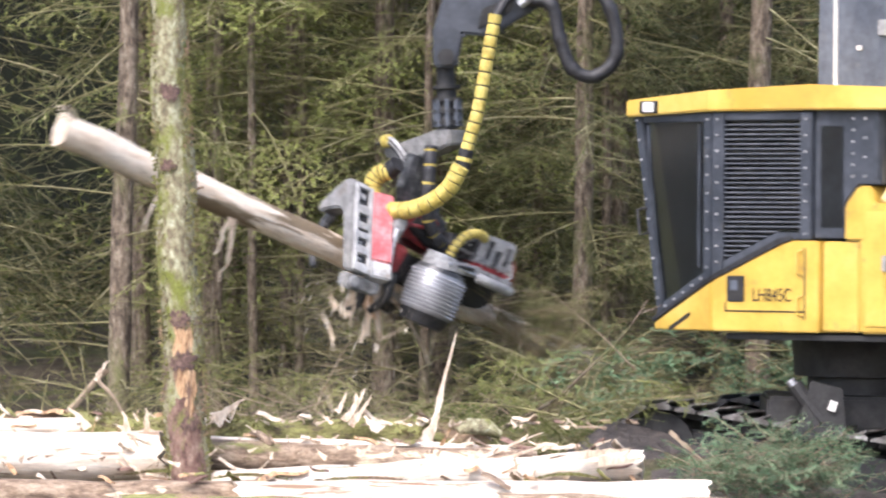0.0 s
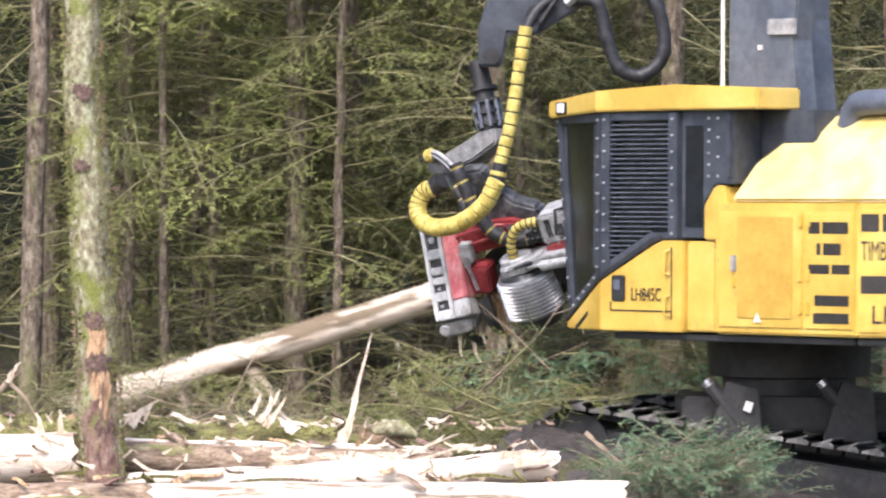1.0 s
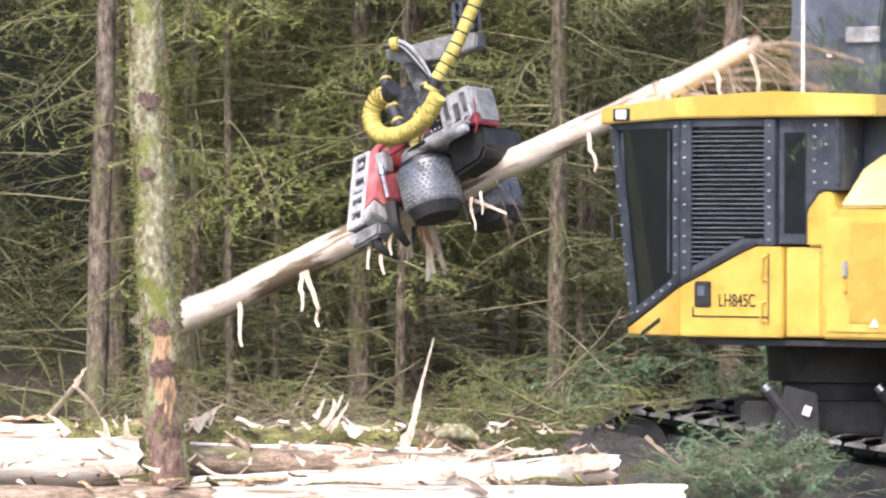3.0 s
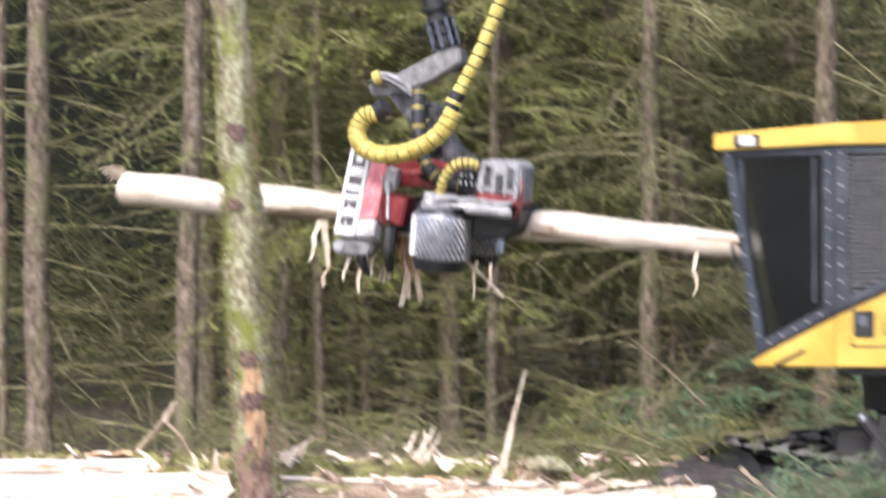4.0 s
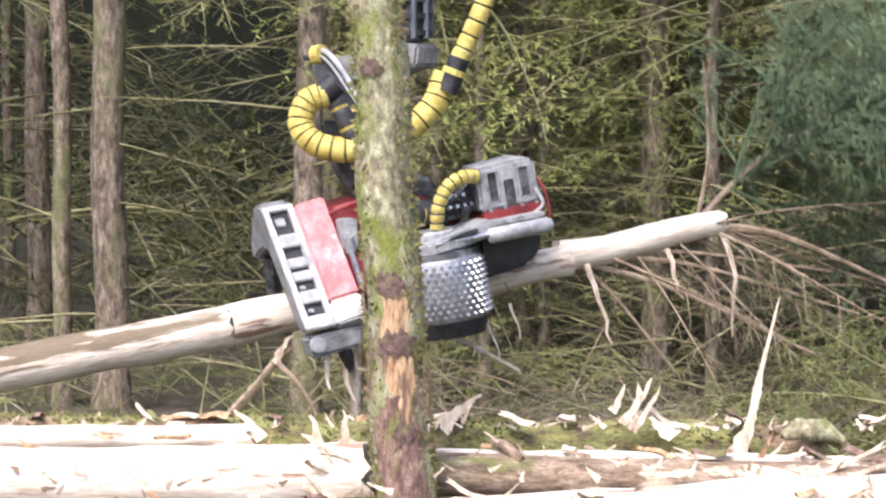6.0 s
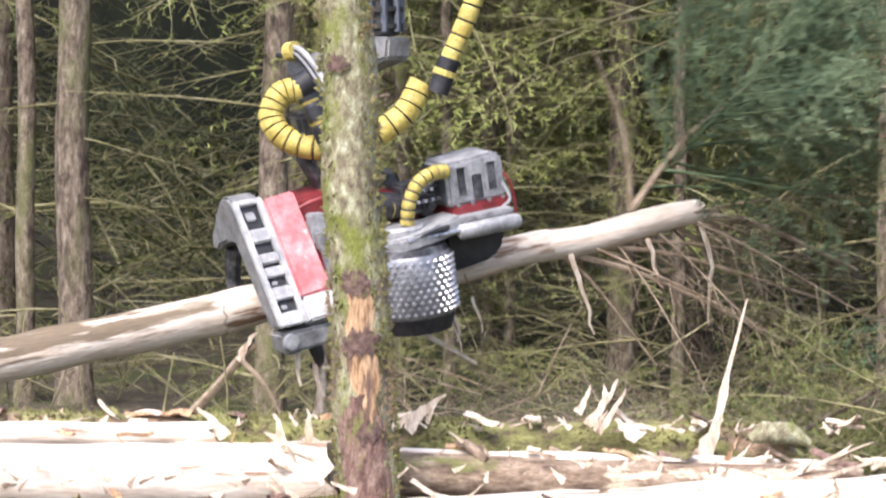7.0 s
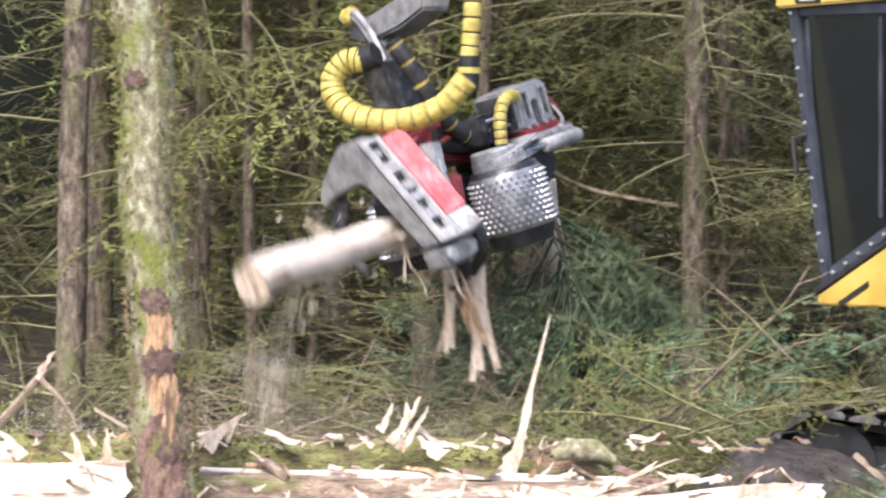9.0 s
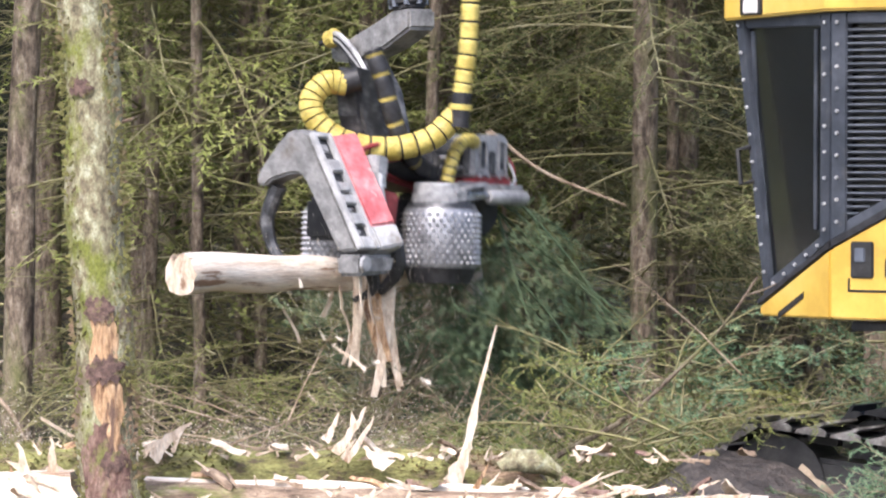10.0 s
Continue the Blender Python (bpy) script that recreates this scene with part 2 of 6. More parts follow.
# ---- mesh helpers ----
class Build:
    """Collects vertices and faces of one mesh."""

    def __init__(self):
        self.v, self.f, self.m, self.n = [], [], [], 0

    def add(self, verts, faces, mat=0):
        self.v += [tuple(p) for p in verts]
        self.f += [tuple(i + self.n for i in f) for f in faces]
        self.m += [mat] * len(faces)
        self.n += len(verts)
        return self

    def tube(self, pts, radii, sides=8, mat=0, caps=True, stripe=None, rough=0.0):
        """A round bar along pts. stripe: ring index -> material."""
        pts = [Vector(p) for p in pts]
        if not hasattr(radii, "__len__"):
            radii = [radii] * len(pts)
        up, rings = Vector((0.13, 0.31, 0.94)), []
        for i, p in enumerate(pts):
            d = (pts[min(i + 1, len(pts) - 1)] - pts[max(i - 1, 0)]).normalized()
            a = d.cross(up)
            if a.length < 0.05:
                a = d.cross(Vector((1, 0, 0)))
            a.normalize()
            b = d.cross(a)
            up = a.cross(d)
            ring = []
            for k in range(sides):
                w = 2 * math.pi * k / sides
                r = radii[i] * (1 + (rough * noise.noise(p * 3.1 + Vector((math.cos(w) * 1.3, math.sin(w) * 1.3, 5.2))) if rough else 0))
                ring.append(p + (a * math.cos(w) + b * math.sin(w)) * r)
            rings.append(ring)
        base = self.n
        self.v += [tuple(q) for r in rings for q in r]
        for i in range(len(pts) - 1):
            mi = stripe(i) if stripe else mat
            for k in range(sides):
                k2 = (k + 1) % sides
                self.f.append((base + i * sides + k, base + i * sides + k2, base + (i + 1) * sides + k2, base + (i + 1) * sides + k))
                self.m.append(mi)
        self.n += len(pts) * sides
        if caps:
            e = base + (len(pts) - 1) * sides
            self.f += [tuple(base + k for k in reversed(range(sides))), tuple(e + k for k in range(sides))]
            self.m += [mat, mat]
        return self

    def prism(self, outline, y0, y1, mat=0):
        """An outline in x and z, pushed from y0 to y1."""
        k = len(outline)
        vs = [(x, y0, z) for x, z in outline] + [(x, y1, z) for x, z in outline]
        fs = [tuple(range(k)), tuple(reversed(range(k, 2 * k)))] + [(i, i + k, (i + 1) % k + k, (i + 1) % k) for i in range(k)]
        return self.add(vs, fs, mat)

    def box(self, c, s, m=None, mat=0):
        vs = [Vector(((x - 0.5) * s[0], (y - 0.5) * s[1], (z - 0.5) * s[2])) for x in (0, 1) for y in (0, 1) for z in (0, 1)]
        vs = [(m @ p if m else p) + Vector(c) for p in vs]
        return self.add(vs, [(0, 1, 3, 2), (4, 6, 7, 5), (0, 4, 5, 1), (2, 3, 7, 6), (0, 2, 6, 4), (1, 5, 7, 3)], mat)

    def mesh(self, name, mats, bevel=0.0, smooth=False):
        me = bpy.data.meshes.new(name)
        me.from_pydata(self.v, [], self.f)
        for k in mats:
            me.materials.append(M[k])
        me.polygons.foreach_set("material_index", self.m)
        bm = bmesh.new()
        bm.from_mesh(me)
        bmesh.ops.recalc_face_normals(bm, faces=bm.faces)
        if bevel:
            bmesh.ops.bevel(bm, geom=[e for e in bm.edges if len(e.link_faces) == 2 and e.calc_face_angle() > 0.5], offset=bevel, segments=2, affect="EDGES", clamp_overlap=True)
        bm.to_mesh(me)
        bm.free()
        if smooth:
            me.polygons.foreach_set("use_smooth", [True] * len(me.polygons))
            if hasattr(me, "set_sharp_from_angle"):
                me.set_sharp_from_angle(angle=radians(40))
        return me


def part(name, b, mats, parent=None, label="", bevel=0.0, smooth=False):
    ob = new(name, b.mesh(name, [mats] if isinstance(mats, str) else mats, bevel, smooth))
    ob.parent = parent
    return tagged(ob, label)


def empty(name, m=None):
    ob = new(name)
    ob.empty_display_size = 0.2
    if m:
        ob.matrix_world = m
    return ob


def curve_points(ctrl, n):
    """A smooth line through the control points."""
    c = [Vector(p) for p in ctrl]
    c = [c[0] * 2 - c[1]] + c + [c[-1] * 2 - c[-2]]
    out = []
    for i in range(n):
        u = i / (n - 1) * (len(c) - 3)
        k = min(int(u), len(c) - 4)
        t = u - k
        p0, p1, p2, p3 = c[k:k + 4]
        out.append(0.5 * ((2 * p1) + (p2 - p0) * t + (2 * p0 - 5 * p1 + 4 * p2 - p3) * t * t + (3 * p1 - p0 - 3 * p2 + p3) * t ** 3))
    return out


def tri_mesh(name, verts, tris, mats, index):
    """A large mesh of triangles from arrays."""
    me = bpy.data.meshes.new(name)
    nv, nt = len(verts), len(tris)
    me.vertices.add(nv)
    me.vertices.foreach_set("co", np.asarray(verts, dtype=np.float32).ravel())
    me.loops.add(nt * 3)
    me.loops.foreach_set("vertex_index", np.asarray(tris, dtype=np.int32).ravel())
    me.polygons.add(nt)
    me.polygons.foreach_set("loop_start", np.arange(0, nt * 3, 3, dtype=np.int32))
    for k in mats:
        me.materials.append(M[k])
    me.polygons.foreach_set("material_index", np.asarray(index, dtype=np.int32))
    me.update(calc_edges=True)
    return me


# ---- ground ----
def ground_z(x, y):
    z = 0.0
    if y > 1.5:
        z += 0.085 * (y - 1.5) if y < 12 else 0.085 * 10.5 + 0.02 * (y - 12)
    if x > 1.2 and y < 4:
        z -= 0.13 * min(x - 1.2, 5.0) * min(1.0, (4 - y) / 3)
    s, d = (x - 3.0) * 0.914 - (y + 0.5) * 0.407, -(x - 3.0) * 0.407 - (y + 0.5) * 0.914
    if -3.2 < s < 3 and -0.3 < d < 1.2:      # bank of soil along the near track
        h = min(1, max(0, (s + 3.2) / 0.8)) * max(0.0, 0.58 - 0.13 * (s + 2.2))
        z += h * min(1, max(0, (d + 0.04) / 0.12)) * (1 - min(1, max(0, (d - 0.15) / 0.9)) ** 1.5)
    near = max(0.0, 1 - (abs(x) + abs(y)) / 30)
    return z + near * (0.10 * noise.noise(Vector((x * 0.8, y * 0.8, 0))) + 0.05 * noise.noise(Vector((x * 2.6, y * 2.6, 4))))


def build_ground():
    def axis(lo, hi, far, step):
        a, x = [], lo
        while x <= hi:
            a.append(x)
            x += step
        out, d = [], step
        x = hi
        while x < far:
            d *= 1.35
            x += d
            out.append(x)
        back, d, x = [], step, lo
        while x > -far:
            d *= 1.35
            x -= d
            back.append(x)
        return back[::-1] + a + out
    xs, ys = axis(-9, 9, 900, 0.12), axis(-6, 16, 900, 0.12)
    b = Build()
    b.add([(x, y, ground_z(x, y)) for y in ys for x in xs],
          [(j * len(xs) + i, j * len(xs) + i + 1, (j + 1) * len(xs) + i + 1, (j + 1) * len(xs) + i) for j in range(len(ys) - 1) for i in range(len(xs) - 1)])
    for k, f in enumerate(b.f):
        x, y, _ = b.v[f[0]]
        if 0.3 < x < 7 and -3.2 < y < 2.4 and noise.noise(Vector((x, y, 2))) > -0.45:
            b.m[k] = 1
    g = part("ground", b, ["soil", "mud"], smooth=True)
    tagged(g, "uneven brown forest floor with churned dark mud", "ground", kind="structure")


build_ground()


# ---- spruce branches, used by trees and brush ----
def spray(seed, length, needles, droop, twig_gap=0.06, needle=0.026, bare=0.0, fan=0.42):
    """One spruce branch along +x: arrays of vertices, triangles and material index (0 wood, 1 needles)."""
    rnd = random.Random(seed)
    V, T, I = [], [], []

    def stick(p, q, r0, r1):
        d = (q - p)
        a = d.cross(Vector((0, 0, 1)))
        a = a.normalized() if a.length > 1e-5 else Vector((0, 1, 0))
        c = d.cross(a).normalized()
        k = len(V)
        for base, r in ((p, r0), (q, r1)):
            for w in (0, 2.094, 4.189):
                V.append(base + (a * math.cos(w) + c * math.sin(w)) * r)
        for i in range(3):
            j = (i + 1) % 3
            T.extend([(k + i, k + j, k + 3 + j), (k + i, k + 3 + j, k + 3 + i)])
            I.extend([0, 0])

    def leaf(p, d, side, size):
        tip = p + d * size * 0.75 + side * size
        w = d * size * 0.20
        k = len(V)
        V.extend([p - w, p + w, tip])
        T.append((k, k + 1, k + 2))
        I.append(1)

    def twig(p, d, ln, r, level):
        steps = max(2, int(ln / 0.09))
        q = p
        for s in range(steps):
            d = (d + Vector((rnd.uniform(-0.16, 0.16), rnd.uniform(-0.16, 0.16), -droop * 0.22 + rnd.uniform(-0.1, 0.1)))).normalized()
            e = q + d * (ln / steps)
            stick(q, e, r * (1 - s / steps * 0.8), r * (1 - (s + 1) / steps * 0.8))
            if needles and rnd.random() > bare:
                a = d.cross(Vector((rnd.uniform(-0.3, 0.3), rnd.uniform(-0.3, 0.3), 1))).normalized()
                c = a.cross(d)
                cnt = int(needles * (ln / steps) / 0.01)
                for i in range(cnt):
                    t = (i + rnd.random()) / cnt
                    w = rnd.choice((-1, 1)) * rnd.uniform(0.2, 1.0)
                    side = (a * w + c * rnd.uniform(-0.5, 0.7)).normalized()
                    leaf(q.lerp(e, t), d, side, needle * rnd.uniform(0.7, 1.3))
            q = e
            if level and s > 0 and rnd.random() < 0.75:
                side = d.cross(Vector((0, 0, 1))).normalized() * rnd.choice((-1, 1))
                twig(q, (d * 0.7 + side * 0.8 + Vector((0, 0, -0.15 * droop))).normalized(), ln * rnd.uniform(0.25, 0.5), r * 0.5, level - 1)
        return q

    p, d, x, sgn = Vector((0, 0, 0)), Vector((1, 0, rnd.uniform(-0.1, 0.25))).normalized(), 0.0, 1
    r = 0.006 + 0.005 * length
    while x < length:
        st = twig_gap * rnd.uniform(0.7, 1.4)
        d = (d + Vector((0, rnd.uniform(-0.07, 0.07), -0.035 * droop + rnd.uniform(-0.035, 0.035)))).normalized()
        q = p + d * st
        k = 1 - x / length
        stick(p, q, r * (0.25 + 0.75 * k), r * (0.25 + 0.75 * max(0, k - st / length)))
        if x > 0.12 * length and rnd.random() > 0.12:
            side = d.cross(Vector((0, 0, 1))).normalized() * sgn
            ln = fan * length * (0.30 + 0.70 * math.sin(math.pi * min(1, 0.15 + 0.85 * x / length))) * rnd.uniform(0.45, 1.0)
            twig(q, (d * rnd.uniform(0.5, 0.9) + side * rnd.uniform(0.5, 1.0) + Vector((0, 0, rnd.uniform(-0.5, 0.15) * droop))).normalized(), max(0.08, ln), r * 0.32, 1 if ln > 0.22 else 0)
            sgn = -sgn
        p, x = q, x + st
    return np.array([tuple(v) for v in V], dtype=np.float32), np.array(T, dtype=np.int32), np.array(I, dtype=np.int32)


LUSH = [spray(10 + i, 1.5, 0.42, 0.45, twig_gap=0.085, needle=0.040) for i in range(6)]
THIN = [spray(30 + i, 1.4, 0.26, 0.35, twig_gap=0.10, bare=0.4, needle=0.036) for i in range(5)]
BARE = [spray(50 + i, 1.3, 0.0, 0.35, twig_gap=0.13, fan=0.36) for i in range(5)]
THICK = [spray(70 + i, 0.9, 1.0, 0.4, twig_gap=0.06, needle=0.034, fan=0.38) for i in range(4)]
DEEP = [spray(90 + i, 1.5, 0.20, 0.45, twig_gap=0.13, needle=0.060) for i in range(4)]
HIGH = [spray(110 + i, 1.5, 0.10, 0.45, twig_gap=0.22, needle=0.12) for i in range(3)]


def gather(name, items, mats, parent=None):
    """Joins branches: items of (arrays, matrix)."""
    vs, ts, ix, n = [], [], [], 0
    for (v, t, i), m in items:
        a = np.array(m, dtype=np.float32)
        vs.append(v @ a[:3, :3].T + a[:3, 3])
        ts.append(t + n)
        ix.append(i)
        n += len(v)
    ob = new(name, tri_mesh(name, np.concatenate(vs), np.concatenate(ts), mats, np.concatenate(ix)))
    ob.parent = parent
    return ob


def aim(p, az, el, roll=0.0, s=1.0):
    return Matrix.Translation(p) @ Euler((radians(roll), radians(-el), radians(az))).to_matrix().to_4x4() @ Matrix.Scale(s, 4)


# ---- spruce trees ----
def spruce(x, y, radius, top=9.0, lean=(0.0, 0.0), seed=0, bare_to=1.8, full=1.0, mats=("twig", "needle"), label="", branch_low=0.15, size=1.0, deep=False):
    rnd = random.Random(seed)
    gz = ground_z(x, y)
    tree = empty("spruce_tree", Matrix.Translation((x, y, gz - 0.12)))
    b = Build()
    n = 34
    pts = [(lean[0] * (i / (n - 1)) + 0.04 * noise.noise(Vector((i * 0.3, seed, 0))), lean[1] * i / (n - 1) + 0.04 * noise.noise(Vector((i * 0.3, seed, 9))), top * i / (n - 1)) for i in range(n)]
    b.tube(pts, [radius * (1.02 - 0.72 * i / (n - 1)) * (1.3 if i == 0 else 1) for i in range(n)], 14, rough=0.12)
    part("trunk", b, "bark", tree, smooth=True)
    items = []
    z = branch_low
    while z < top:
        az = rnd.uniform(0, 360)
        k = z / top
        p = (lean[0] * k, lean[1] * k, z)
        if z < bare_to:
            items.append((rnd.choice(BARE if rnd.random() < 0.62 else THIN), aim(p, az, rnd.uniform(-16, 14), rnd.uniform(-30, 30), size * rnd.uniform(0.6, 1.15))))
            z += rnd.uniform(0.05, 0.14) / full
        elif z < 6.2:
            items.append((rnd.choice(DEEP if deep else LUSH if rnd.random() < 0.62 else THIN), aim(p, az, rnd.uniform(-24, 10), rnd.uniform(-25, 25), size * rnd.uniform(0.75, 1.35))))
            z += rnd.uniform(0.045, 0.125) / full
        else:
            items.append((rnd.choice(HIGH), aim(p, az, rnd.uniform(-24, 10), rnd.uniform(-25, 25), 1.6 * (1.15 - 0.7 * k))))
            z += 0.28
    gather("crown", items, mats, tree)
    tagged(tree, label or "spruce with scaly brown trunk and drooping green branches", "tree", group="forest trees")


NEAR = [(-5.94, 6.5, 0.075, 0.05), (-5.51, 6.0, 0.135, 0.03), (-4.03, 5.6, 0.115, 0.3), (-3.15, 7.0, 0.06, 0.05), (-2.32, 7.5, 0.05, 0.0),
        (-1.47, 7.0, 0.12, 0.0), (0.51, 6.2, 0.105, 0.1), (0.75, 7.2, 0.05, 0.05), (2.25, 6.0, 0.13, 0.05)]
for i, (x, y, r, ln) in enumerate(NEAR):
    left = x < -3.5
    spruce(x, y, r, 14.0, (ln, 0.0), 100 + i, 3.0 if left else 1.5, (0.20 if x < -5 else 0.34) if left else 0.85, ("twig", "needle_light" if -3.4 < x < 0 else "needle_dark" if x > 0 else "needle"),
           "bare-stemmed spruce with dead mossy side branches" if left else "")
spruce(-1.05, 6.3, 0.055, 10.0, (0.1, 0.0), 140, 2.3, 0.75, ("twig", "needle_light"), "young spruce with fresh bright green boughs")
spruce(-2.75, 6.6, 0.05, 10.0, (-0.1, 0.0), 141, 2.6, 0.6, ("twig", "needle_light"), "young spruce with fresh bright green boughs")
rnd = random.Random(5)
for i in range(52):
    x = -7.6 + 13.0 * (i % 13) / 12 + rnd.uniform(-0.35, 0.35)
    y = (8.6, 10.8, 13.2, 16.5)[i // 13] + rnd.uniform(-0.6, 0.9)
    if x < -3.6 and (i % 13 % 3 != i // 13 % 3 or -6.2 < x < -4.3):   # thinned rows in the dark part
        continue
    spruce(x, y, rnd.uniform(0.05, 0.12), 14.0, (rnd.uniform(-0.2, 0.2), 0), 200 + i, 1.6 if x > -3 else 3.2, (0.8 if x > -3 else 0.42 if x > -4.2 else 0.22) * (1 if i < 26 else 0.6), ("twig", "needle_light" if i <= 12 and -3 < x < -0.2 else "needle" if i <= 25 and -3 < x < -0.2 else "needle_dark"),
           "spruce deeper in the dark plantation", size=1.15, deep=i > 12)

items = []
for i in range(380):   # low growth between the far stems
    x, y = rnd.uniform(-10.0, 4.0), rnd.uniform(9.0, 26.0)
    if x > -2 and rnd.random() < 0.5:
        x -= 6
    items.append((rnd.choice(DEEP + HIGH), aim((x, y, ground_z(x, y) + rnd.uniform(0, 1.3 if -6.6 < x < -3.4 else 2.4)), rnd.uniform(0, 360), rnd.uniform(-25, 45), rnd.uniform(-60, 60), rnd.uniform(0.9, 1.6))))
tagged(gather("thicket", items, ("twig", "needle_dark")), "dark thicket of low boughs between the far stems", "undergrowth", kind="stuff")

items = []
for i in range(760):   # unseen boughs added above the view to block skylight on the plantation's darker side
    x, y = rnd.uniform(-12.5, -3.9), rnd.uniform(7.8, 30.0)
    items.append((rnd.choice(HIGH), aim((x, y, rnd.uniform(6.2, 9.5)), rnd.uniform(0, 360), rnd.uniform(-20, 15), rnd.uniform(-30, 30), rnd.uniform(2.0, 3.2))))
tagged(gather("canopy", items, ("twig", "needle_dark")), "unseen boughs added overhead to block skylight from the plantation", "canopy", kind="stuff")

# flat sheet behind the trees, near-black for the shade of dense forest
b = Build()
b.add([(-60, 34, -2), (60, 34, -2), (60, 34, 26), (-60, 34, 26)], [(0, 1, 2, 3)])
tagged(part("backdrop", b, "far"), "flat sheet painted with the shade of distant conifer forest", "backdrop", kind="structure")

# ---- the near lichen-covered tree ----
def lichen_tree():
    tree = empty("deciduous_tree", Matrix.Translation((-2.80, -2.5, -0.1)))
    b = Build()
    n = 60
    H = 6.0
    pts = [(-0.22 * (i / (n - 1)) * H / 4.2 + 0.018 * math.sin(i * 0.5), 0.0, H * i / (n - 1)) for i in range(n)]
    b.tube(pts, [0.185 - 0.055 * i / (n - 1) + 0.012 * noise.noise(Vector((i * 0.4, 3, 1))) for i in range(n)], 20, rough=0.10)
    part("trunk", b, "lichen", tree, smooth=True)

    def patch(name, z0, z1, half, mat, lift, seed, az=0.0):
        """A thin raised flake that follows the stem's surface."""
        q = Build()
        rows, cols = 15, 13
        vs = []
        for j in range(rows):
            for i in range(cols):
                u, v = i / (cols - 1) * 2 - 1, j / (rows - 1)
                w = half * (1 - 0.35 * abs(2 * v - 1) ** 2 + 0.55 * noise.noise(Vector((seed, v * 6, u * 1.5))) + 0.3 * noise.noise(Vector((seed, v * 17, 3))))
                z = z0 + (z1 - z0) * v + 0.05 * noise.noise(Vector((u * 3, seed, 2))) + 0.03 * noise.noise(Vector((u * 9, seed, 4)))
                k = (z) / H
                a = u * w + az
                r = 0.185 - 0.055 * k + lift * (1 - abs(u) ** 4) + 0.008
                vs.append((-0.22 * k * H / 4.2 + r * math.sin(a), -r * math.cos(a), z))
        q.add(vs, [(j * cols + i, j * cols + i + 1, (j + 1) * cols + i + 1, (j + 1) * cols + i) for j in range(rows - 1) for i in range(cols - 1)])
        return part(name, q, mat, tree, smooth=True)
    patch("bark_scar", 0.98, 1.66, 0.50, "scar", 0.003, 3, 0.12)
    patch("rough_bark", 0.15, 1.02, 0.80, "red_bark", 0.006, 21, -0.05)
    patch("bark_scar", 0.86, 1.14, 0.22, "scar", 0.012, 17, 0.25)
    patch("knot", 1.60, 1.74, 0.48, "knot", 0.014, 5)
    patch("knot", 1.25, 1.40, 0.58, "knot", 0.016, 8, 0.06)
    patch("knot", 0.74, 0.86, 0.40, "knot", 0.014, 9, 0.2)
    patch("knot", 3.50, 3.62, 0.6, "knot", 0.010, 11)
    patch("knot", 2.90, 3.00, 0.4, "knot", 0.010, 12, -0.3)
    rr = random.Random(4)
    q = Build()
    for i in range(1500):
        z = rr.uniform(0.2, 4.4)
        a = rr.uniform(0.5, 1.7) * rr.choice((-1, 1, 1))
        k = z / H
        r = 0.185 - 0.055 * k
        c = Vector((-0.22 * k * H / 4.2 + r * math.sin(a), -r * math.cos(a), z))
        d = Vector((math.sin(a), -math.cos(a), rr.uniform(-0.6, 0.6))) * rr.uniform(0.015, 0.045)
        s = Vector((0, 0, rr.uniform(0.008, 0.022)))
        q.add([c - s, c + s, c + d], [(0, 1, 2)])
    tagged(part("moss_fringe", q, "moss", tree, "yellow-green moss tufts"), kind="stuff")
    for z, a, ln in ((3.55, -1.4, 0.10), (2.0, 1.4, 0.07), (1.15, -1.5, 0.08), (2.75, 1.5, 0.09)):
        k = z / H
        q = Build()
        c = Vector((-0.22 * k * H / 4.2 + 0.15 * math.sin(a), -0.15 * math.cos(a), z))
        q.tube([c, c + Vector((math.sin(a) * ln, -0.02, 0.02))], [0.016, 0.008], 6)
        part("branch_stub", q, "lichen", tree)
    tagged(tree, "leaning tree stem with pale lichen, moss and an orange bark scar", "tree")


lichen_tree()


# ---- stacked logs ----
def log_mesh(length, r0, r1, seed, mat, end="wood", sides=20, ragged=0.0):
    rr = random.Random(seed)
    b = Build()
    n = max(8, int(length / 0.16))
    pts = [(length * i / (n - 1), 0.03 * noise.noise(Vector((i * 0.25, seed, 0))), 0.03 * noise.noise(Vector((i * 0.25, seed, 7)))) for i in range(n)]
    b.tube(pts, [(r0 + (r1 - r0) * i / (n - 1)) * (1 + 0.05 * noise.noise(Vector((i * 0.5, seed, 3)))) for i in range(n)], sides, rough=0.07)
    b.m[-2] = b.m[-1] = 1
    if ragged:
        for k in range(2 * sides):
            base = (0 if k < sides else b.n - sides) + k % sides
            x, y, z = b.v[base]
            b.v[base] = (x + rr.uniform(-ragged, ragged), y, z)
    return b


def stacked_log(x, y, z, length, r0, r1, rz, ry, seed, mat, label):
    ob = part("log", log_mesh(length, r0, r1, seed, mat, ragged=0.05), [mat, "splinter"], None, smooth=True)
    ob.matrix_world = pose(x, y, z, 0, ry, rz)
    tagged(ob, label, "log", group="stacked logs")
    return ob


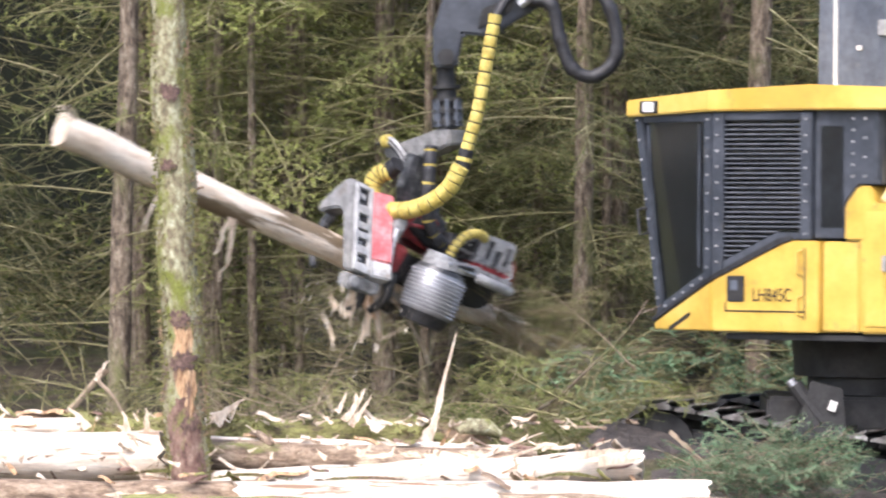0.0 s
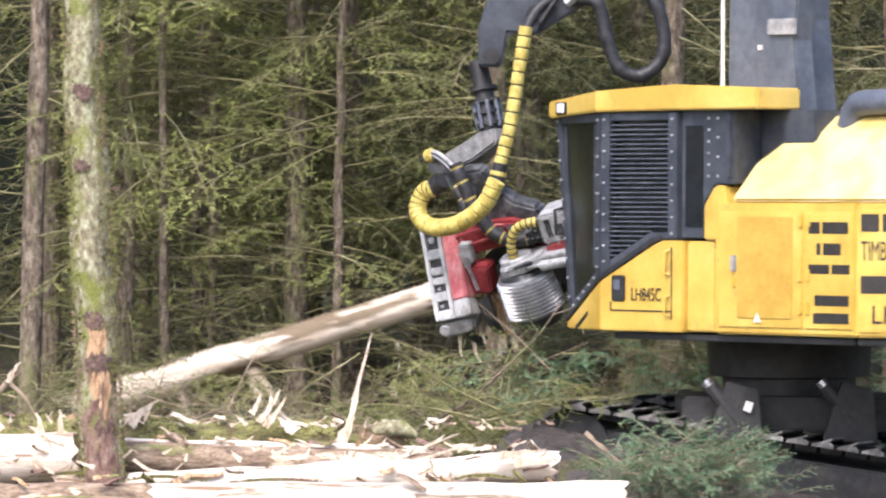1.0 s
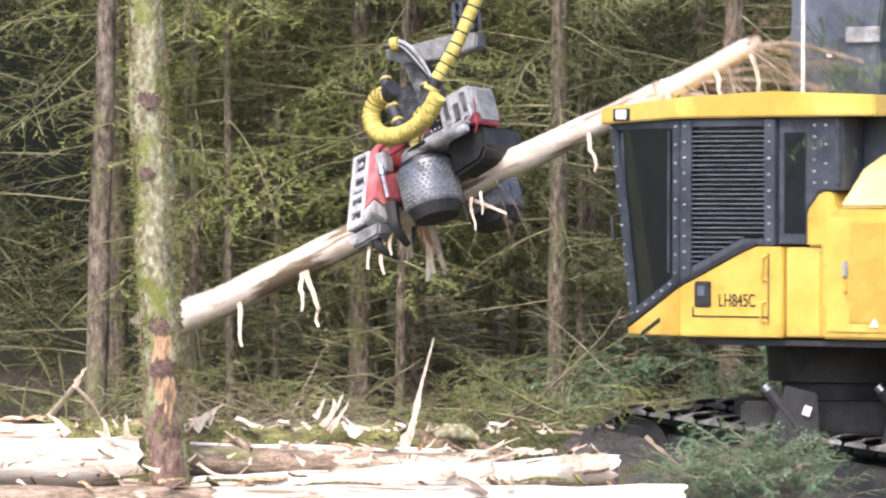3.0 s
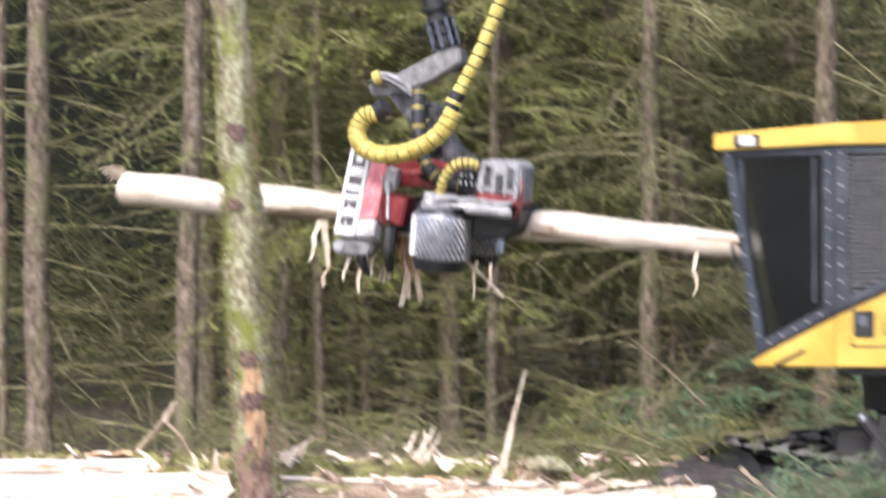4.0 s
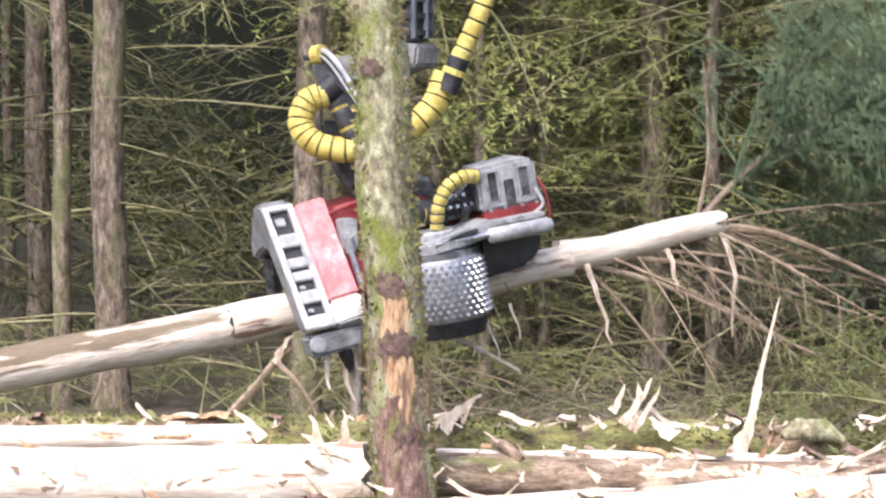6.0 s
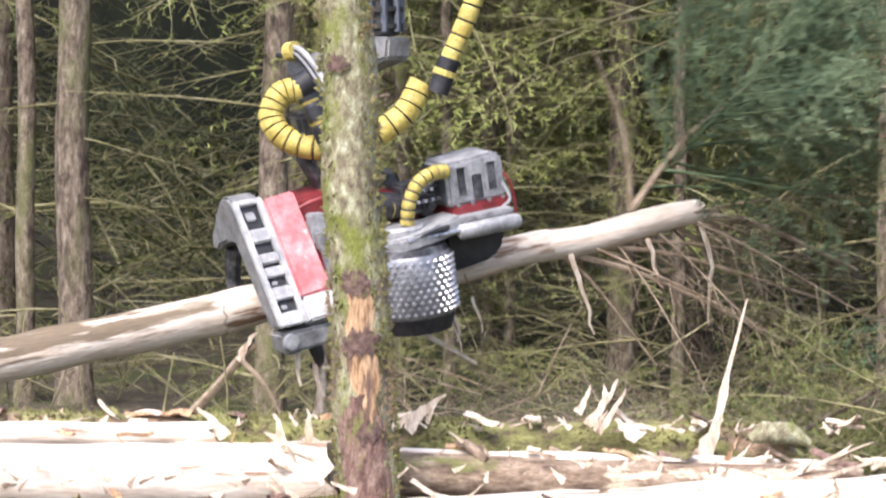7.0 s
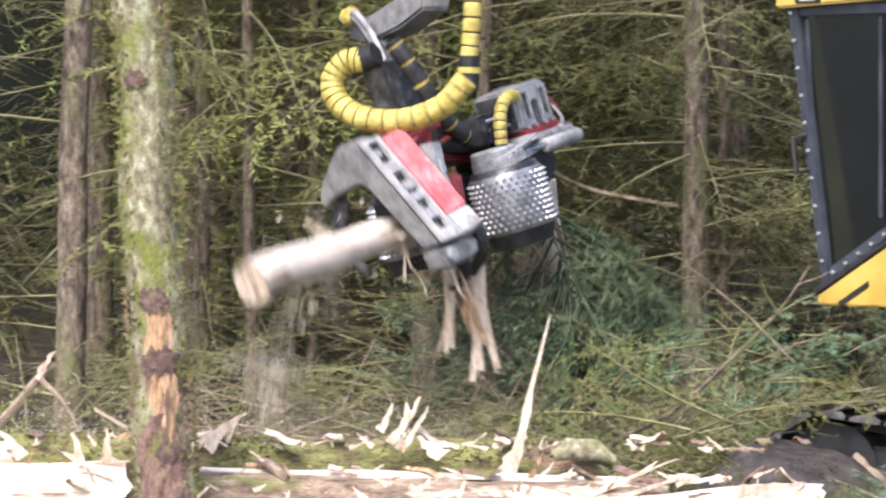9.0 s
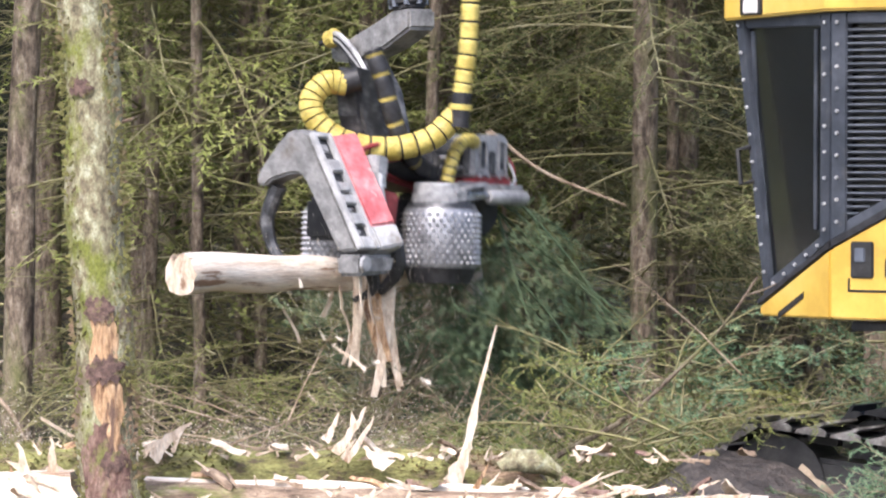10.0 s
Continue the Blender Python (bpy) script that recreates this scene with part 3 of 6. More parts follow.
stacked_log(-7.6, -1.55, 0.60, 7.3, 0.19, 0.16, 0.5, 0.6, 1, "moss", "long log with green moss over its bark")
stacked_log(-4.1, -2.0, 0.45, 4.15, 0.145, 0.125, -1.0, 1.5, 2, "bark_log", "brown log with half of its bark torn away")
stacked_log(-4.0, -1.93, 0.545, 3.9, 0.055, 0.045, -0.6, 1.2, 12, "wood", "thin pale pole lying along the brown log")
stacked_log(-6.9, -2.2, 0.40, 3.85, 0.20, 0.21, -0.5, 0.0, 3, "wood", "thick stripped log, pale and freshly debarked")
stacked_log(-8.2, -1.85, 0.66, 4.4, 0.085, 0.075, 0.3, 0.4, 4, "wood", "thin stripped pole lying on the stack")
stacked_log(-3.2, -2.45, 0.12, 4.15, 0.145, 0.13, 1.2, -3.4, 5, "wood", "stripped pale log with torn fibres")
stacked_log(-2.4, -2.85, 0.08, 3.9, 0.15, 0.14, 2.0, -0.6, 6, "wood", "stripped pale log at the front of the stack")
stacked_log(-6.6, -2.75, 0.08, 4.4, 0.16, 0.15, 0.4, 0.0, 7, "bark_log", "half-stripped log at the foot of the stack")
stacked_log(-3.3, -3.15, 0.0, 2.6, 0.13, 0.12, -1.0, 0.0, 8, "moss", "short mossy log at the front of the stack")
stacked_log(-0.2, -3.0, 0.04, 1.9, 0.12, 0.10, 3.0, 0.6, 9, "bark_log", "short half-stripped log beside the mud")
# moss cushions along the top log
rr = random.Random(13)
q = Build()
for i in range(2600):
    x = rr.uniform(-6.4, -0.5)
    if noise.noise(Vector((x * 1.3, 2, 0))) < -0.12:
        continue
    a = rr.uniform(-1.3, 0.9)
    r = 0.19 - 0.004 * (x + 7.6)
    c = Vector((x, -1.55 + 0.0087 * (x + 7.6) + r * math.sin(a), 0.60 - 0.0105 * (x + 7.6) + r * math.cos(a)))
    d = Vector((rr.uniform(-0.5, 0.5), math.sin(a), math.cos(a))) * rr.uniform(0.012, 0.04)
    w = Vector((rr.uniform(0.005, 0.014), 0, 0))
    q.add([c - w, c + w, c + d], [(0, 1, 2)])
tagged(part("moss_cushion", q, "moss"), "bright green moss growing along the upper log", "moss", kind="stuff")


# ---- torn splinters and chips on the stack ----
def splinter(p, q, r, seed, name="wood_splinter", label="pale torn wood splinter standing on the stack", mat="splinter"):
    """A jagged flake from p to q, forked at its end."""
    rr = random.Random(seed)
    p, q = Vector(p), Vector(q)
    d = q - p
    side = d.cross(Vector((0, 1, 0))).normalized()
    n = 9
    c = (p + q) / 2
    vs = []
    for i in range(n):
        k = i / (n - 1)
        w = r * (1 - 0.82 * k ** 1.3) * rr.uniform(0.7, 1.1)
        m = p + d * k + side * r * (0.5 * math.sin(2.2 * k + seed) + rr.uniform(-0.14, 0.14)) - c
        t = Vector((0, r * rr.uniform(0.2, 0.5), 0))
        vs += [m - side * w - t * 0.3, m + side * w * rr.uniform(0.5, 1.2) - t * 0.6, m + side * w * 0.6 + t, m - side * w * 0.7 + t]
    b = Build()
    b.add(vs, [(i * 4 + k, i * 4 + (k + 1) % 4, i * 4 + 4 + (k + 1) % 4, i * 4 + 4 + k) for i in range(n - 1) for k in range(4)] + [(0, 1, 2, 3), tuple(4 * (n - 1) + k for k in (3, 2, 1, 0))])
    if seed % 3 == 0:
        a = len(vs) // 2
        b.add([vs[a], vs[a + 1], vs[a + 2], vs[a] + d * 0.3 + side * r * 1.3], [(0, 1, 3), (1, 2, 3), (2, 0, 3), (0, 2, 1)])
    ob = part(name, b, mat)
    ob.matrix_world = Matrix.Translation(c)
    return tagged(ob, label, "splinter", group="splinters on the stack")


splinter((-0.80, -1.8, 0.55), (-0.60, -1.75, 1.46), 0.036, 1, label="tall pale splinter standing upright on the stack")
splinter((-0.84, -1.82, 0.50), (-0.78, -1.8, 0.78), 0.07, 2)
splinter((-1.55, -1.8, 0.70), (-1.38, -1.75, 0.98), 0.035, 3)
splinter((-1.50, -1.8, 0.66), (-1.32, -1.75, 0.92), 0.028, 4)
splinter((-1.62, -1.8, 0.78), (-1.52, -1.75, 0.93), 0.030, 5)
splinter((-1.24, -1.8, 0.62), (-1.36, -1.75, 0.76), 0.060, 6)
splinter((-2.62, -1.85, 0.66), (-2.40, -1.8, 0.88), 0.055, 7)
splinter((-2.72, -1.85, 0.66), (-2.56, -1.8, 0.80), 0.050, 8)
splinter((-3.30, -2.3, 0.40), (-3.42, -2.3, 0.78), 0.060, 9)
splinter((-3.22, -2.3, 0.50), (-3.20, -2.3, 0.82), 0.045, 10)
splinter((-3.72, -2.1, 0.62), (-3.85, -2.1, 0.82), 0.050, 11)
splinter((-0.38, -2.2, 0.42), (0.15, -2.2, 0.62), 0.022, 12)
splinter((-0.20, -2.2, 0.40), (0.28, -2.2, 0.54), 0.020, 13)
splinter((0.42, -2.6, 0.42), (0.86, -2.6, 0.52), 0.050, 14, label="torn log end with ragged pale fibres")
splinter((0.60, -2.6, 0.40), (0.96, -2.6, 0.45), 0.045, 15)
splinter((1.22, -1.5, 0.62), (1.58, -1.5, 0.32), 0.025, 16, mat="twig_brown", label="broken brown stick with a reddish end")
rr = random.Random(21)
for i in range(180):
    x = rr.uniform(-5.8, 0.7)
    row = rr.random()
    y = -1.62 + rr.uniform(-0.1, 0.1) if row < 0.5 else rr.uniform(-2.9, -2.2)
    z = 0.74 - 0.010 * (x + 7) if row < 0.5 else 0.36 + 0.34 * min(1, (y + 2.9) / 1.2)
    a = rr.uniform(0, 6.28)
    ln = rr.uniform(0.04, 0.19)
    splinter((x, y, z - 0.02), (x + ln * math.cos(a), y + 0.3 * ln, z + abs(ln * math.sin(a)) * 0.5), rr.uniform(0.008, 0.024), 300 + i,
             "wood_sliver", "pale chip of wood and bark lying on the logs", rr.choice(("splinter", "splinter", "twig_brown", "bark_log")))


def bark_curl(x, y, z, ln, w, turn, tip, seed, mat, label):
    """A torn plate of bark, curled across its width and ragged along its edges."""
    rq = random.Random(seed)
    q = Build()
    rows, cols = 9, 6
    vs = []
    for side in (0, 1):
        for j in range(rows):
            v = j / (rows - 1)
            wide = w * (0.55 + 0.45 * math.sin(math.pi * v) + rq.uniform(-0.15, 0.15))
            for i in range(cols):
                u = i / (cols - 1) * 2 - 1
                vs.append((ln * (v - 0.5) + rq.uniform(-0.012, 0.012), wide * u, 0.55 * w * (1 - u * u) + 0.05 * ln * math.sin(5 * v + seed) - 0.008 * side))
    k = rows * cols
    quads = [(j * cols + i, j * cols + i + 1, (j + 1) * cols + i + 1, (j + 1) * cols + i) for j in range(rows - 1) for i in range(cols - 1)]
    edge = [i for i in range(cols)] + [(j + 1) * cols + cols - 1 for j in range(rows - 1)] + [(rows - 1) * cols + i for i in reversed(range(cols - 1))] + [j * cols for j in reversed(range(1, rows - 1))]
    q.add(vs, quads + [tuple(k + i for i in reversed(f)) for f in quads] + [(a, k + a, k + c, c) for a, c in zip(edge, edge[1:] + edge[:1])])
    ob = part("bark_piece", q, mat, smooth=True)
    ob.matrix_world = pose(x, y, z, 0, tip, turn)
    return tagged(ob, label, "bark", group="torn bark on the stack")


rr = random.Random(50)
for i in range(7):     # torn clump over the end of the thick log
    bark_curl(-3.30 + rr.uniform(-0.15, 0.12), -2.42 + rr.uniform(-0.04, 0.06), 0.42 + rr.uniform(-0.12, 0.16), rr.uniform(0.18, 0.34), rr.uniform(0.03, 0.06), rr.uniform(-40, 40), rr.uniform(15, 50), 480 + i, "splinter", "torn clump of pale fibre at a log end")
rr = random.Random(51)
for i in range(86):
    x = rr.uniform(-5.9, 0.9)
    k = rr.random()
    if k < 0.35:
        y, z = -1.60 + rr.uniform(-0.12, 0.05), 0.765 - 0.0105 * (x + 7.6)
    elif k < 0.6:
        y, z = -1.98 + rr.uniform(-0.1, 0.1), (0.60 - 0.027 * (x + 4.1) if x > -4.1 else 0.63)
    else:
        y, z = rr.uniform(-2.95, -2.35), rr.uniform(0.16, 0.34)
    mat = rr.choice(("bark_log", "scar", "splinter", "splinter", "red_bark", "moss"))
    bark_curl(x, y, z + 0.015, rr.uniform(0.08, 0.30), rr.uniform(0.02, 0.055), rr.uniform(-60, 60) + rr.choice((0, 180)), rr.uniform(-35, 20), 500 + i, mat,
              "torn piece of brown bark on the logs" if mat in ("bark_log", "red_bark", "moss") else "torn flake of pale inner bark on the logs")
for i in range(26):    # upright torn fibres along the logs
    x = rr.uniform(-5.9, 0.6)
    y, z = (-2.0, 0.56 - 0.02 * (x + 4.1)) if i % 2 and x > -4 else (-2.25, 0.58) if x < -3.4 else (-2.5, 0.26)
    splinter((x, y, z), (x + rr.uniform(-0.22, 0.24), y - 0.02, z + rr.uniform(0.03, 0.16)), rr.uniform(0.008, 0.024), 700 + i, "torn_fibre", "ragged fibre torn up from a log", rr.choice(("splinter", "splinter", "scar", "twig_brown")))
for x, y, z, ln in ((-1.35, -2.62, 0.20, 0.55), (-2.3, -2.66, 0.22, 0.4), (0.35, -2.62, 0.24, 0.32), (-3.05, -2.5, 0.24, 0.35), (-5.6, -1.9, 0.72, 0.4)):
    q = Build()
    for i in range(420):
        a = rr.gauss(0, 0.35)
        c = Vector((x + ln * a, y + rr.gauss(0, 0.05), z + 0.05 * max(0, 1 - a * a)))
        d = Vector((rr.uniform(-0.5, 0.5), rr.uniform(-1, 0.3), 1)) * rr.uniform(0.012, 0.032)
        w = Vector((rr.uniform(0.004, 0.012), 0, 0))
        q.add([c - w, c + w, c + d], [(0, 1, 2)])
    tagged(part("moss_cushion", q, "moss"), "clump of bright green moss on a log", "moss", kind="stuff")
b = Build()
b.tube([(-0.58, -1.75, 0.62), (-0.5, -1.74, 0.66), (-0.34, -1.7, 0.65), (-0.22, -1.7, 0.58)], [0.03, 0.06, 0.065, 0.03], 14, rough=0.5)
tagged(part("log_end", b, "lichen", smooth=True), "pale grey-green rotten log end on the stack", "log")


# ---- brush: cut boughs on the ground ----
def brush(name, items, mats, label):
    ob = gather(name, items, mats)
    tagged(ob, label, "brush", kind="stuff")
    return ob


rr = random.Random(77)
items = []
for i in range(230):   # heap in front of the tracks
    x, y = rr.gauss(2.05, 0.33), -1.9 + rr.uniform(-0.4, 0.3)
    z = 0.06 + 0.52 * rr.random() * max(0, 1 - abs(x - 2.05) / 1.1)
    items.append((rr.choice(THICK), aim((x, y, z), rr.uniform(0, 360), rr.uniform(-5, 40), rr.uniform(-60, 60), rr.uniform(0.35, 0.65))))
brush("cut_boughs", items, ("twig_brown", "needle_blue"), "heap of freshly cut blue-green spruce boughs on the mud")
items = []
for i in range(90):   # boughs at the front of the tracks
    x, y = rr.uniform(-0.9, 0.8), rr.uniform(-0.6, 2.2)
    z = max(0.1, ground_z(x, y)) + rr.uniform(0, 0.62) * max(0.1, 1 - abs(x - 0.3) / 1.3)
    items.append((rr.choice(THICK + LUSH), aim((x, y, z), rr.uniform(0, 360), rr.uniform(-10, 25), rr.uniform(-60, 60), rr.uniform(0.6, 1.0))))
brush("cut_boughs", items, ("twig", "needle"), "tangled green boughs heaped in front of the tracks")
items = []
for i in range(170):   # boughs behind, beneath the cab
    x, y = rr.uniform(0.3, 4.4), rr.uniform(1.9, 4.6)
    if x > 1.7 and y < 2.6:
        y += 0.8
    z = ground_z(x, y) + rr.uniform(0.1, 1.05) * min(1, (x + 0.4) / 1.2)
    items.append((rr.choice(THICK if rr.random() < 0.85 else THIN), aim((x, y, z), rr.uniform(0, 360), rr.uniform(-20, 30), rr.uniform(-60, 60), rr.uniform(0.6, 1.1))))
brush("cut_boughs", items, ("twig", "needle_blue"), "bank of cut blue-green boughs behind the machine")
items = []
for i in range(230):   # light brush between the stack and the forest
    x, y = rr.uniform(-3.0, 1.4), rr.uniform(0.2, 3.8)
    items.append((rr.choice(THIN + BARE + THICK), aim((x, y, ground_z(x, y) + rr.uniform(0.02, 0.55)), rr.uniform(0, 360), rr.uniform(-10, 45), rr.uniform(-60, 60), rr.uniform(0.3, 0.75))))
brush("slash", items, ("twig_brown", "needle_pale"), "pale twigs and green slash strewn over the ground")
items = []
for i in range(420):   # undergrowth along the forest edge
    x, y = rr.uniform(-7.4, 3.5), rr.uniform(0.5, 8.5)
    if x > 0.8 and y < 2.6:
        continue
    items.append((rr.choice(BARE if rr.random() < 0.45 else THIN + THICK), aim((x, y, ground_z(x, y) + rr.uniform(0, 0.25)), rr.uniform(0, 360), rr.uniform(0, 50), rr.uniform(-60, 60), rr.uniform(0.35, 0.8))))
brush("undergrowth", items, ("twig", "needle_light"), "tangle of twigs and green shoots on the forest floor")
items = []
for i in range(34):   # dead brush under the work area
    x, y = rr.uniform(-2.6, 1.6), rr.uniform(3.6, 5.4)
    items.append((rr.choice(BARE + THIN + LUSH), aim((x, y, ground_z(x, y) + rr.uniform(0.1, 0.9)), rr.uniform(0, 360), rr.uniform(-35, 45), rr.uniform(-60, 60), rr.uniform(0.5, 1.0))))
brush("dead_brush", items, ("twig", "needle_light"), "mossy dead branches tangled at the forest edge")
b = Build()
b.tube(curve_points([(-4.72, 3.0, 0.18), (-4.45, 3.02, 0.42), (-4.22, 3.0, 0.66), (-4.02, 2.98, 0.90), (-3.92, 2.98, 0.98)], 14), [0.040 - 0.0012 * i for i in range(14)], 8, rough=0.3)
b.tube(curve_points([(-4.02, 2.96, 0.88), (-3.86, 2.94, 0.72), (-3.74, 2.94, 0.50)], 8), [0.022, 0.020, 0.018, 0.016, 0.014, 0.012, 0.010, 0.008], 6)
tagged(part("broken_branch", b, "twig_brown", smooth=True), "snapped branch leaning at the forest edge with a torn end", "branch")
q = Build()
q.tube(curve_points([(-0.30, 0.40, 0.50), (-0.15, 0.42, 0.60), (0.22, 0.42, 0.80), (0.55, 0.42, 1.10), (0.85, 0.44, 1.40), (1.06, 0.46, 1.70)], 20), [0.022 - 0.0008 * i for i in range(20)], 7, rough=0.2)
for x, z, dx, dz in ((0.30, 0.88, -0.16, 0.22), (0.62, 1.17, 0.22, -0.06), (0.85, 1.40, -0.12, 0.24), (0.98, 1.58, 0.20, 0.08)):
    q.tube([(x, 0.42, z), (x + dx * 0.6, 0.41, z + dz * 0.5), (x + dx, 0.40, z + dz)], [0.008, 0.006, 0.003], 5)
tagged(part("leaning_branch", q, "bark", smooth=True), "long thin dark branch leaning out of the cut boughs", "branch")
splinter((-4.04, 2.95, 0.88), (-3.90, 2.95, 1.06), 0.045, 44, label="torn pale end of the snapped branch")
for k in range(5):
    q = Build()
    x = -5.9 + 0.42 * k + 0.1 * math.sin(k * 5)
    q.tube(curve_points([(x, 2.6, 0.0), (x + 0.05, 2.6, 0.5 + 0.1 * k % 0.3), (x + 0.16 * math.sin(k * 2.4), 2.62, 0.95 + 0.25 * (k % 3))], 8), [0.012, 0.011, 0.010, 0.009, 0.008, 0.006, 0.005, 0.003], 6)
    tagged(part("sapling_stem", q, "twig", smooth=True), "thin bare sapling stem at the forest edge", "sapling")


# ---- the harvester ----
MX, MY = 3.10, 1.0          # slew axis
machine = empty("timber_harvester", Matrix.Translation((MX, MY, 0)))
tagged(machine, "yellow tracked timber harvester with a dark caged cab", "harvester")

BX, V0 = -0.69, -1.62       # where the near side meets the turned front panel; the nose points to -x
C20, S20 = math.cos(radians(20)), math.sin(radians(20))
C28, S28 = math.cos(radians(28)), math.sin(radians(28))


def P(u, z, off=0.0):
    """On the front panel: u metres from the bend towards the nose."""
    return Vector((BX - u * C20 - off * S20, V0 + u * S20 - off * C20, z))


def S(u, z, off=0.0):
    """On the near side: u metres from the bend to the rear."""
    return Vector((BX + u, V0 - off, z))


def R(u, z, off=0.0):
    """On the rear quarter, turned inwards behind the side."""
    return Vector((BX + 3.27 + u * C28 + off * S28, V0 + u * S28 - off * C28, z))


def slab(name, A, poly, thick, off, mat, parent, label="", bevel=0.008):
    """A plate with an outline in u and z on one face of the body."""
    b = Build()
    k = len(poly)
    b.add([A(u, z, off) for u, z in poly] + [A(u, z, off - thick) for u, z in poly],
          [tuple(range(k)), tuple(reversed(range(k, 2 * k)))] + [(i, i + k, (i + 1) % k + k, (i + 1) % k) for i in range(k)])
    return part(name, b, mat, parent, label, bevel=bevel)


def rect(u0, u1, z0, z1):
    return [(u0, z0), (u1, z0), (u1, z1), (u0, z1)]


def lettering(name, text, parent, A, u, z, height, wide, lift=0.016):
    """Raised painted letters on a face, cap height and width factor given."""
    cu = bpy.data.curves.new(name, "FONT")
    cu.body, cu.size, cu.extrude = text, height / 0.70, 0.002
    tmp = bpy.data.objects.new(name, cu)
    me = bpy.data.meshes.new_from_object(tmp)
    bpy.data.objects.remove(tmp)
    me.materials.clear()
    me.materials.append(M["letter"])
    for v in me.vertices:
        v.co = A(u + v.co.x * wide, z + v.co.y, lift + v.co.z)
    ob = new(name, me)
    ob.parent = parent
    return tagged(ob, "black painted lettering")


def bar_row(A, u, z, widths, height, parent, slope=0.0, off=0.014):
    for w in widths:
        slab("painted_bar", A, [(u, z), (u + w, z + slope * w), (u + w, z + slope * w + height), (u, z + height)], 0.004, off, "letter", parent, bevel=0)
        u += w + 0.03


def upper_body():
    up = slab("upper_body", S, [(1.50, 1.44), (3.27, 1.44), (3.27, 2.57), (1.64, 2.57), (1.60, 2.72), (1.48, 2.72), (1.34, 2.55), (1.34, 2.24), (1.50, 2.24)], 2.7, 0.0, "yellow", machine,
              "bright yellow engine housing with painted lettering", 0.02)
    slab("rear_quarter", R, rect(0.004, 2.2, 1.44, 2.57), 1.2, 0.0, "yellow", up, bevel=0.02)
    # hood: three rings, drawn in towards the top
    b = Build()
    rings = []
    for z, dx, dy in ((2.58, 0.0, 0.0), (2.92, 0.12, 0.20), (3.20, 0.42, 0.42), (3.38, 0.85, 0.66)):
        k = (z - 2.58) / 0.8
        rings.append([(BX + 1.66 + dx, V0 + 0.01 + dy, z), (BX + 3.27 + 0.45 * k, V0 + 0.01 + dy, z), (BX + 3.27 + 2.2 * C28, V0 + 2.2 * S28 + dy, z), (BX + 5.2, 1.0 - dy, z), (BX + 1.66 + dx, 1.0 - dy, z)])
    b.add([p for r in rings for p in r], [(j * 5 + i, j * 5 + (i + 1) % 5, j * 5 + 5 + (i + 1) % 5, j * 5 + 5 + i) for j in range(3) for i in range(5)] + [(4, 3, 2, 1, 0), (15, 16, 17, 18, 19)])
    part("hood", b, "hood", up, "sloping yellow engine hood with sky gloss painted in paler", bevel=0.03)
    slab("corner_panel", S, rect(1.11, 1.485, 1.45, 2.235), 0.5, -0.02, "yellow", up, bevel=0.015)
    slab("nose_skirt", S, [(0, 1.44), (1.10, 1.44), (1.10, 2.24), (0.82, 2.24), (0.70, 2.20), (0, 1.88)], 0.4, 0.02, "yellow", up, "yellow skirt below the cab", 0.012)
    slab("nose_tip", P, [(0, 1.44), (0.82, 1.44), (0.83, 1.50), (0, 1.88)], 0.3, 0.02, "yellow", up, "pointed yellow tip of the skirt", 0.012)
    slab("edge_seal", P, [(0, 1.885), (0.84, 1.505), (0.86, 1.54), (0, 1.93)], 0.06, 0.026, "rubber", up, bevel=0.006)
    slab("edge_seal", S, [(0, 1.885), (0.70, 2.205), (0.82, 2.245), (0.82, 2.285), (0.68, 2.26), (0, 1.935)], 0.06, 0.026, "rubber", up, bevel=0.006)
    slab("sill_rail", S, rect(0.1, 3.2, 1.37, 1.425), 2.4, -0.06, "black", up)
    slab("sill_rail", R, rect(0.0, 2.1, 1.37, 1.425), 1.2, -0.06, "black", up)
    slab("service_door", S, rect(1.56, 2.62, 1.50, 2.50), 0.03, 0.012, "yellow", up, bevel=0.008)
    slab("mesh_panel", S, rect(1.80, 2.50, 1.58, 2.45), 0.03, 0.020, "yellow_dull", up, "dull ochre mesh panel", 0.006)
    slab("service_panel", S, rect(2.66, 3.24, 1.50, 2.50), 0.03, 0.012, "yellow", up, bevel=0.008)
    slab("rear_panel", R, rect(0.03, 2.15, 1.48, 2.52), 0.03, 0.012, "yellow", up, bevel=0.008)
    for u in (2.62, 2.72):
        for z in (1.62, 1.90, 2.36):
            slab("hinge", S, rect(u - 0.05, u, z, z + 0.11), 0.04, 0.03, "yellow", up, bevel=0.008)
    slab("latch", S, rect(1.74, 1.79, 1.98, 2.12), 0.05, 0.05, "grey", up, bevel=0.01)
    slab("latch", S, rect(1.745, 1.785, 1.84, 1.94), 0.04, 0.035, "yellow", up, bevel=0.01)
    # pieces of the nose
    slab("lock_plate", S, rect(0.16, 0.34, 1.70, 1.93), 0.03, 0.034, "black", up, "black recessed lock", 0.01)
    slab("lock_face", S, rect(0.20, 0.28, 1.80, 1.89), 0.02, 0.044, "boom", up, bevel=0.006)
    for poly in (rect(0.14, 0.96, 1.615, 1.628), rect(0.14, 0.153, 1.62, 1.70), rect(0.95, 0.963, 1.55, 2.18)):
        slab("panel_seam", S, poly, 0.01, 0.026, "black", up, bevel=0)
    for z0, z1 in ((1.94, 2.16), (1.58, 1.76)):
        b = Build()
        b.tube([S(0.93, z1, 0.02), S(0.90, z1 - 0.02, 0.06), S(0.90, z0 + 0.02, 0.06), S(0.93, z0, 0.02)], 0.012, 6)
        part("grab_handle", b, "yellow", up)
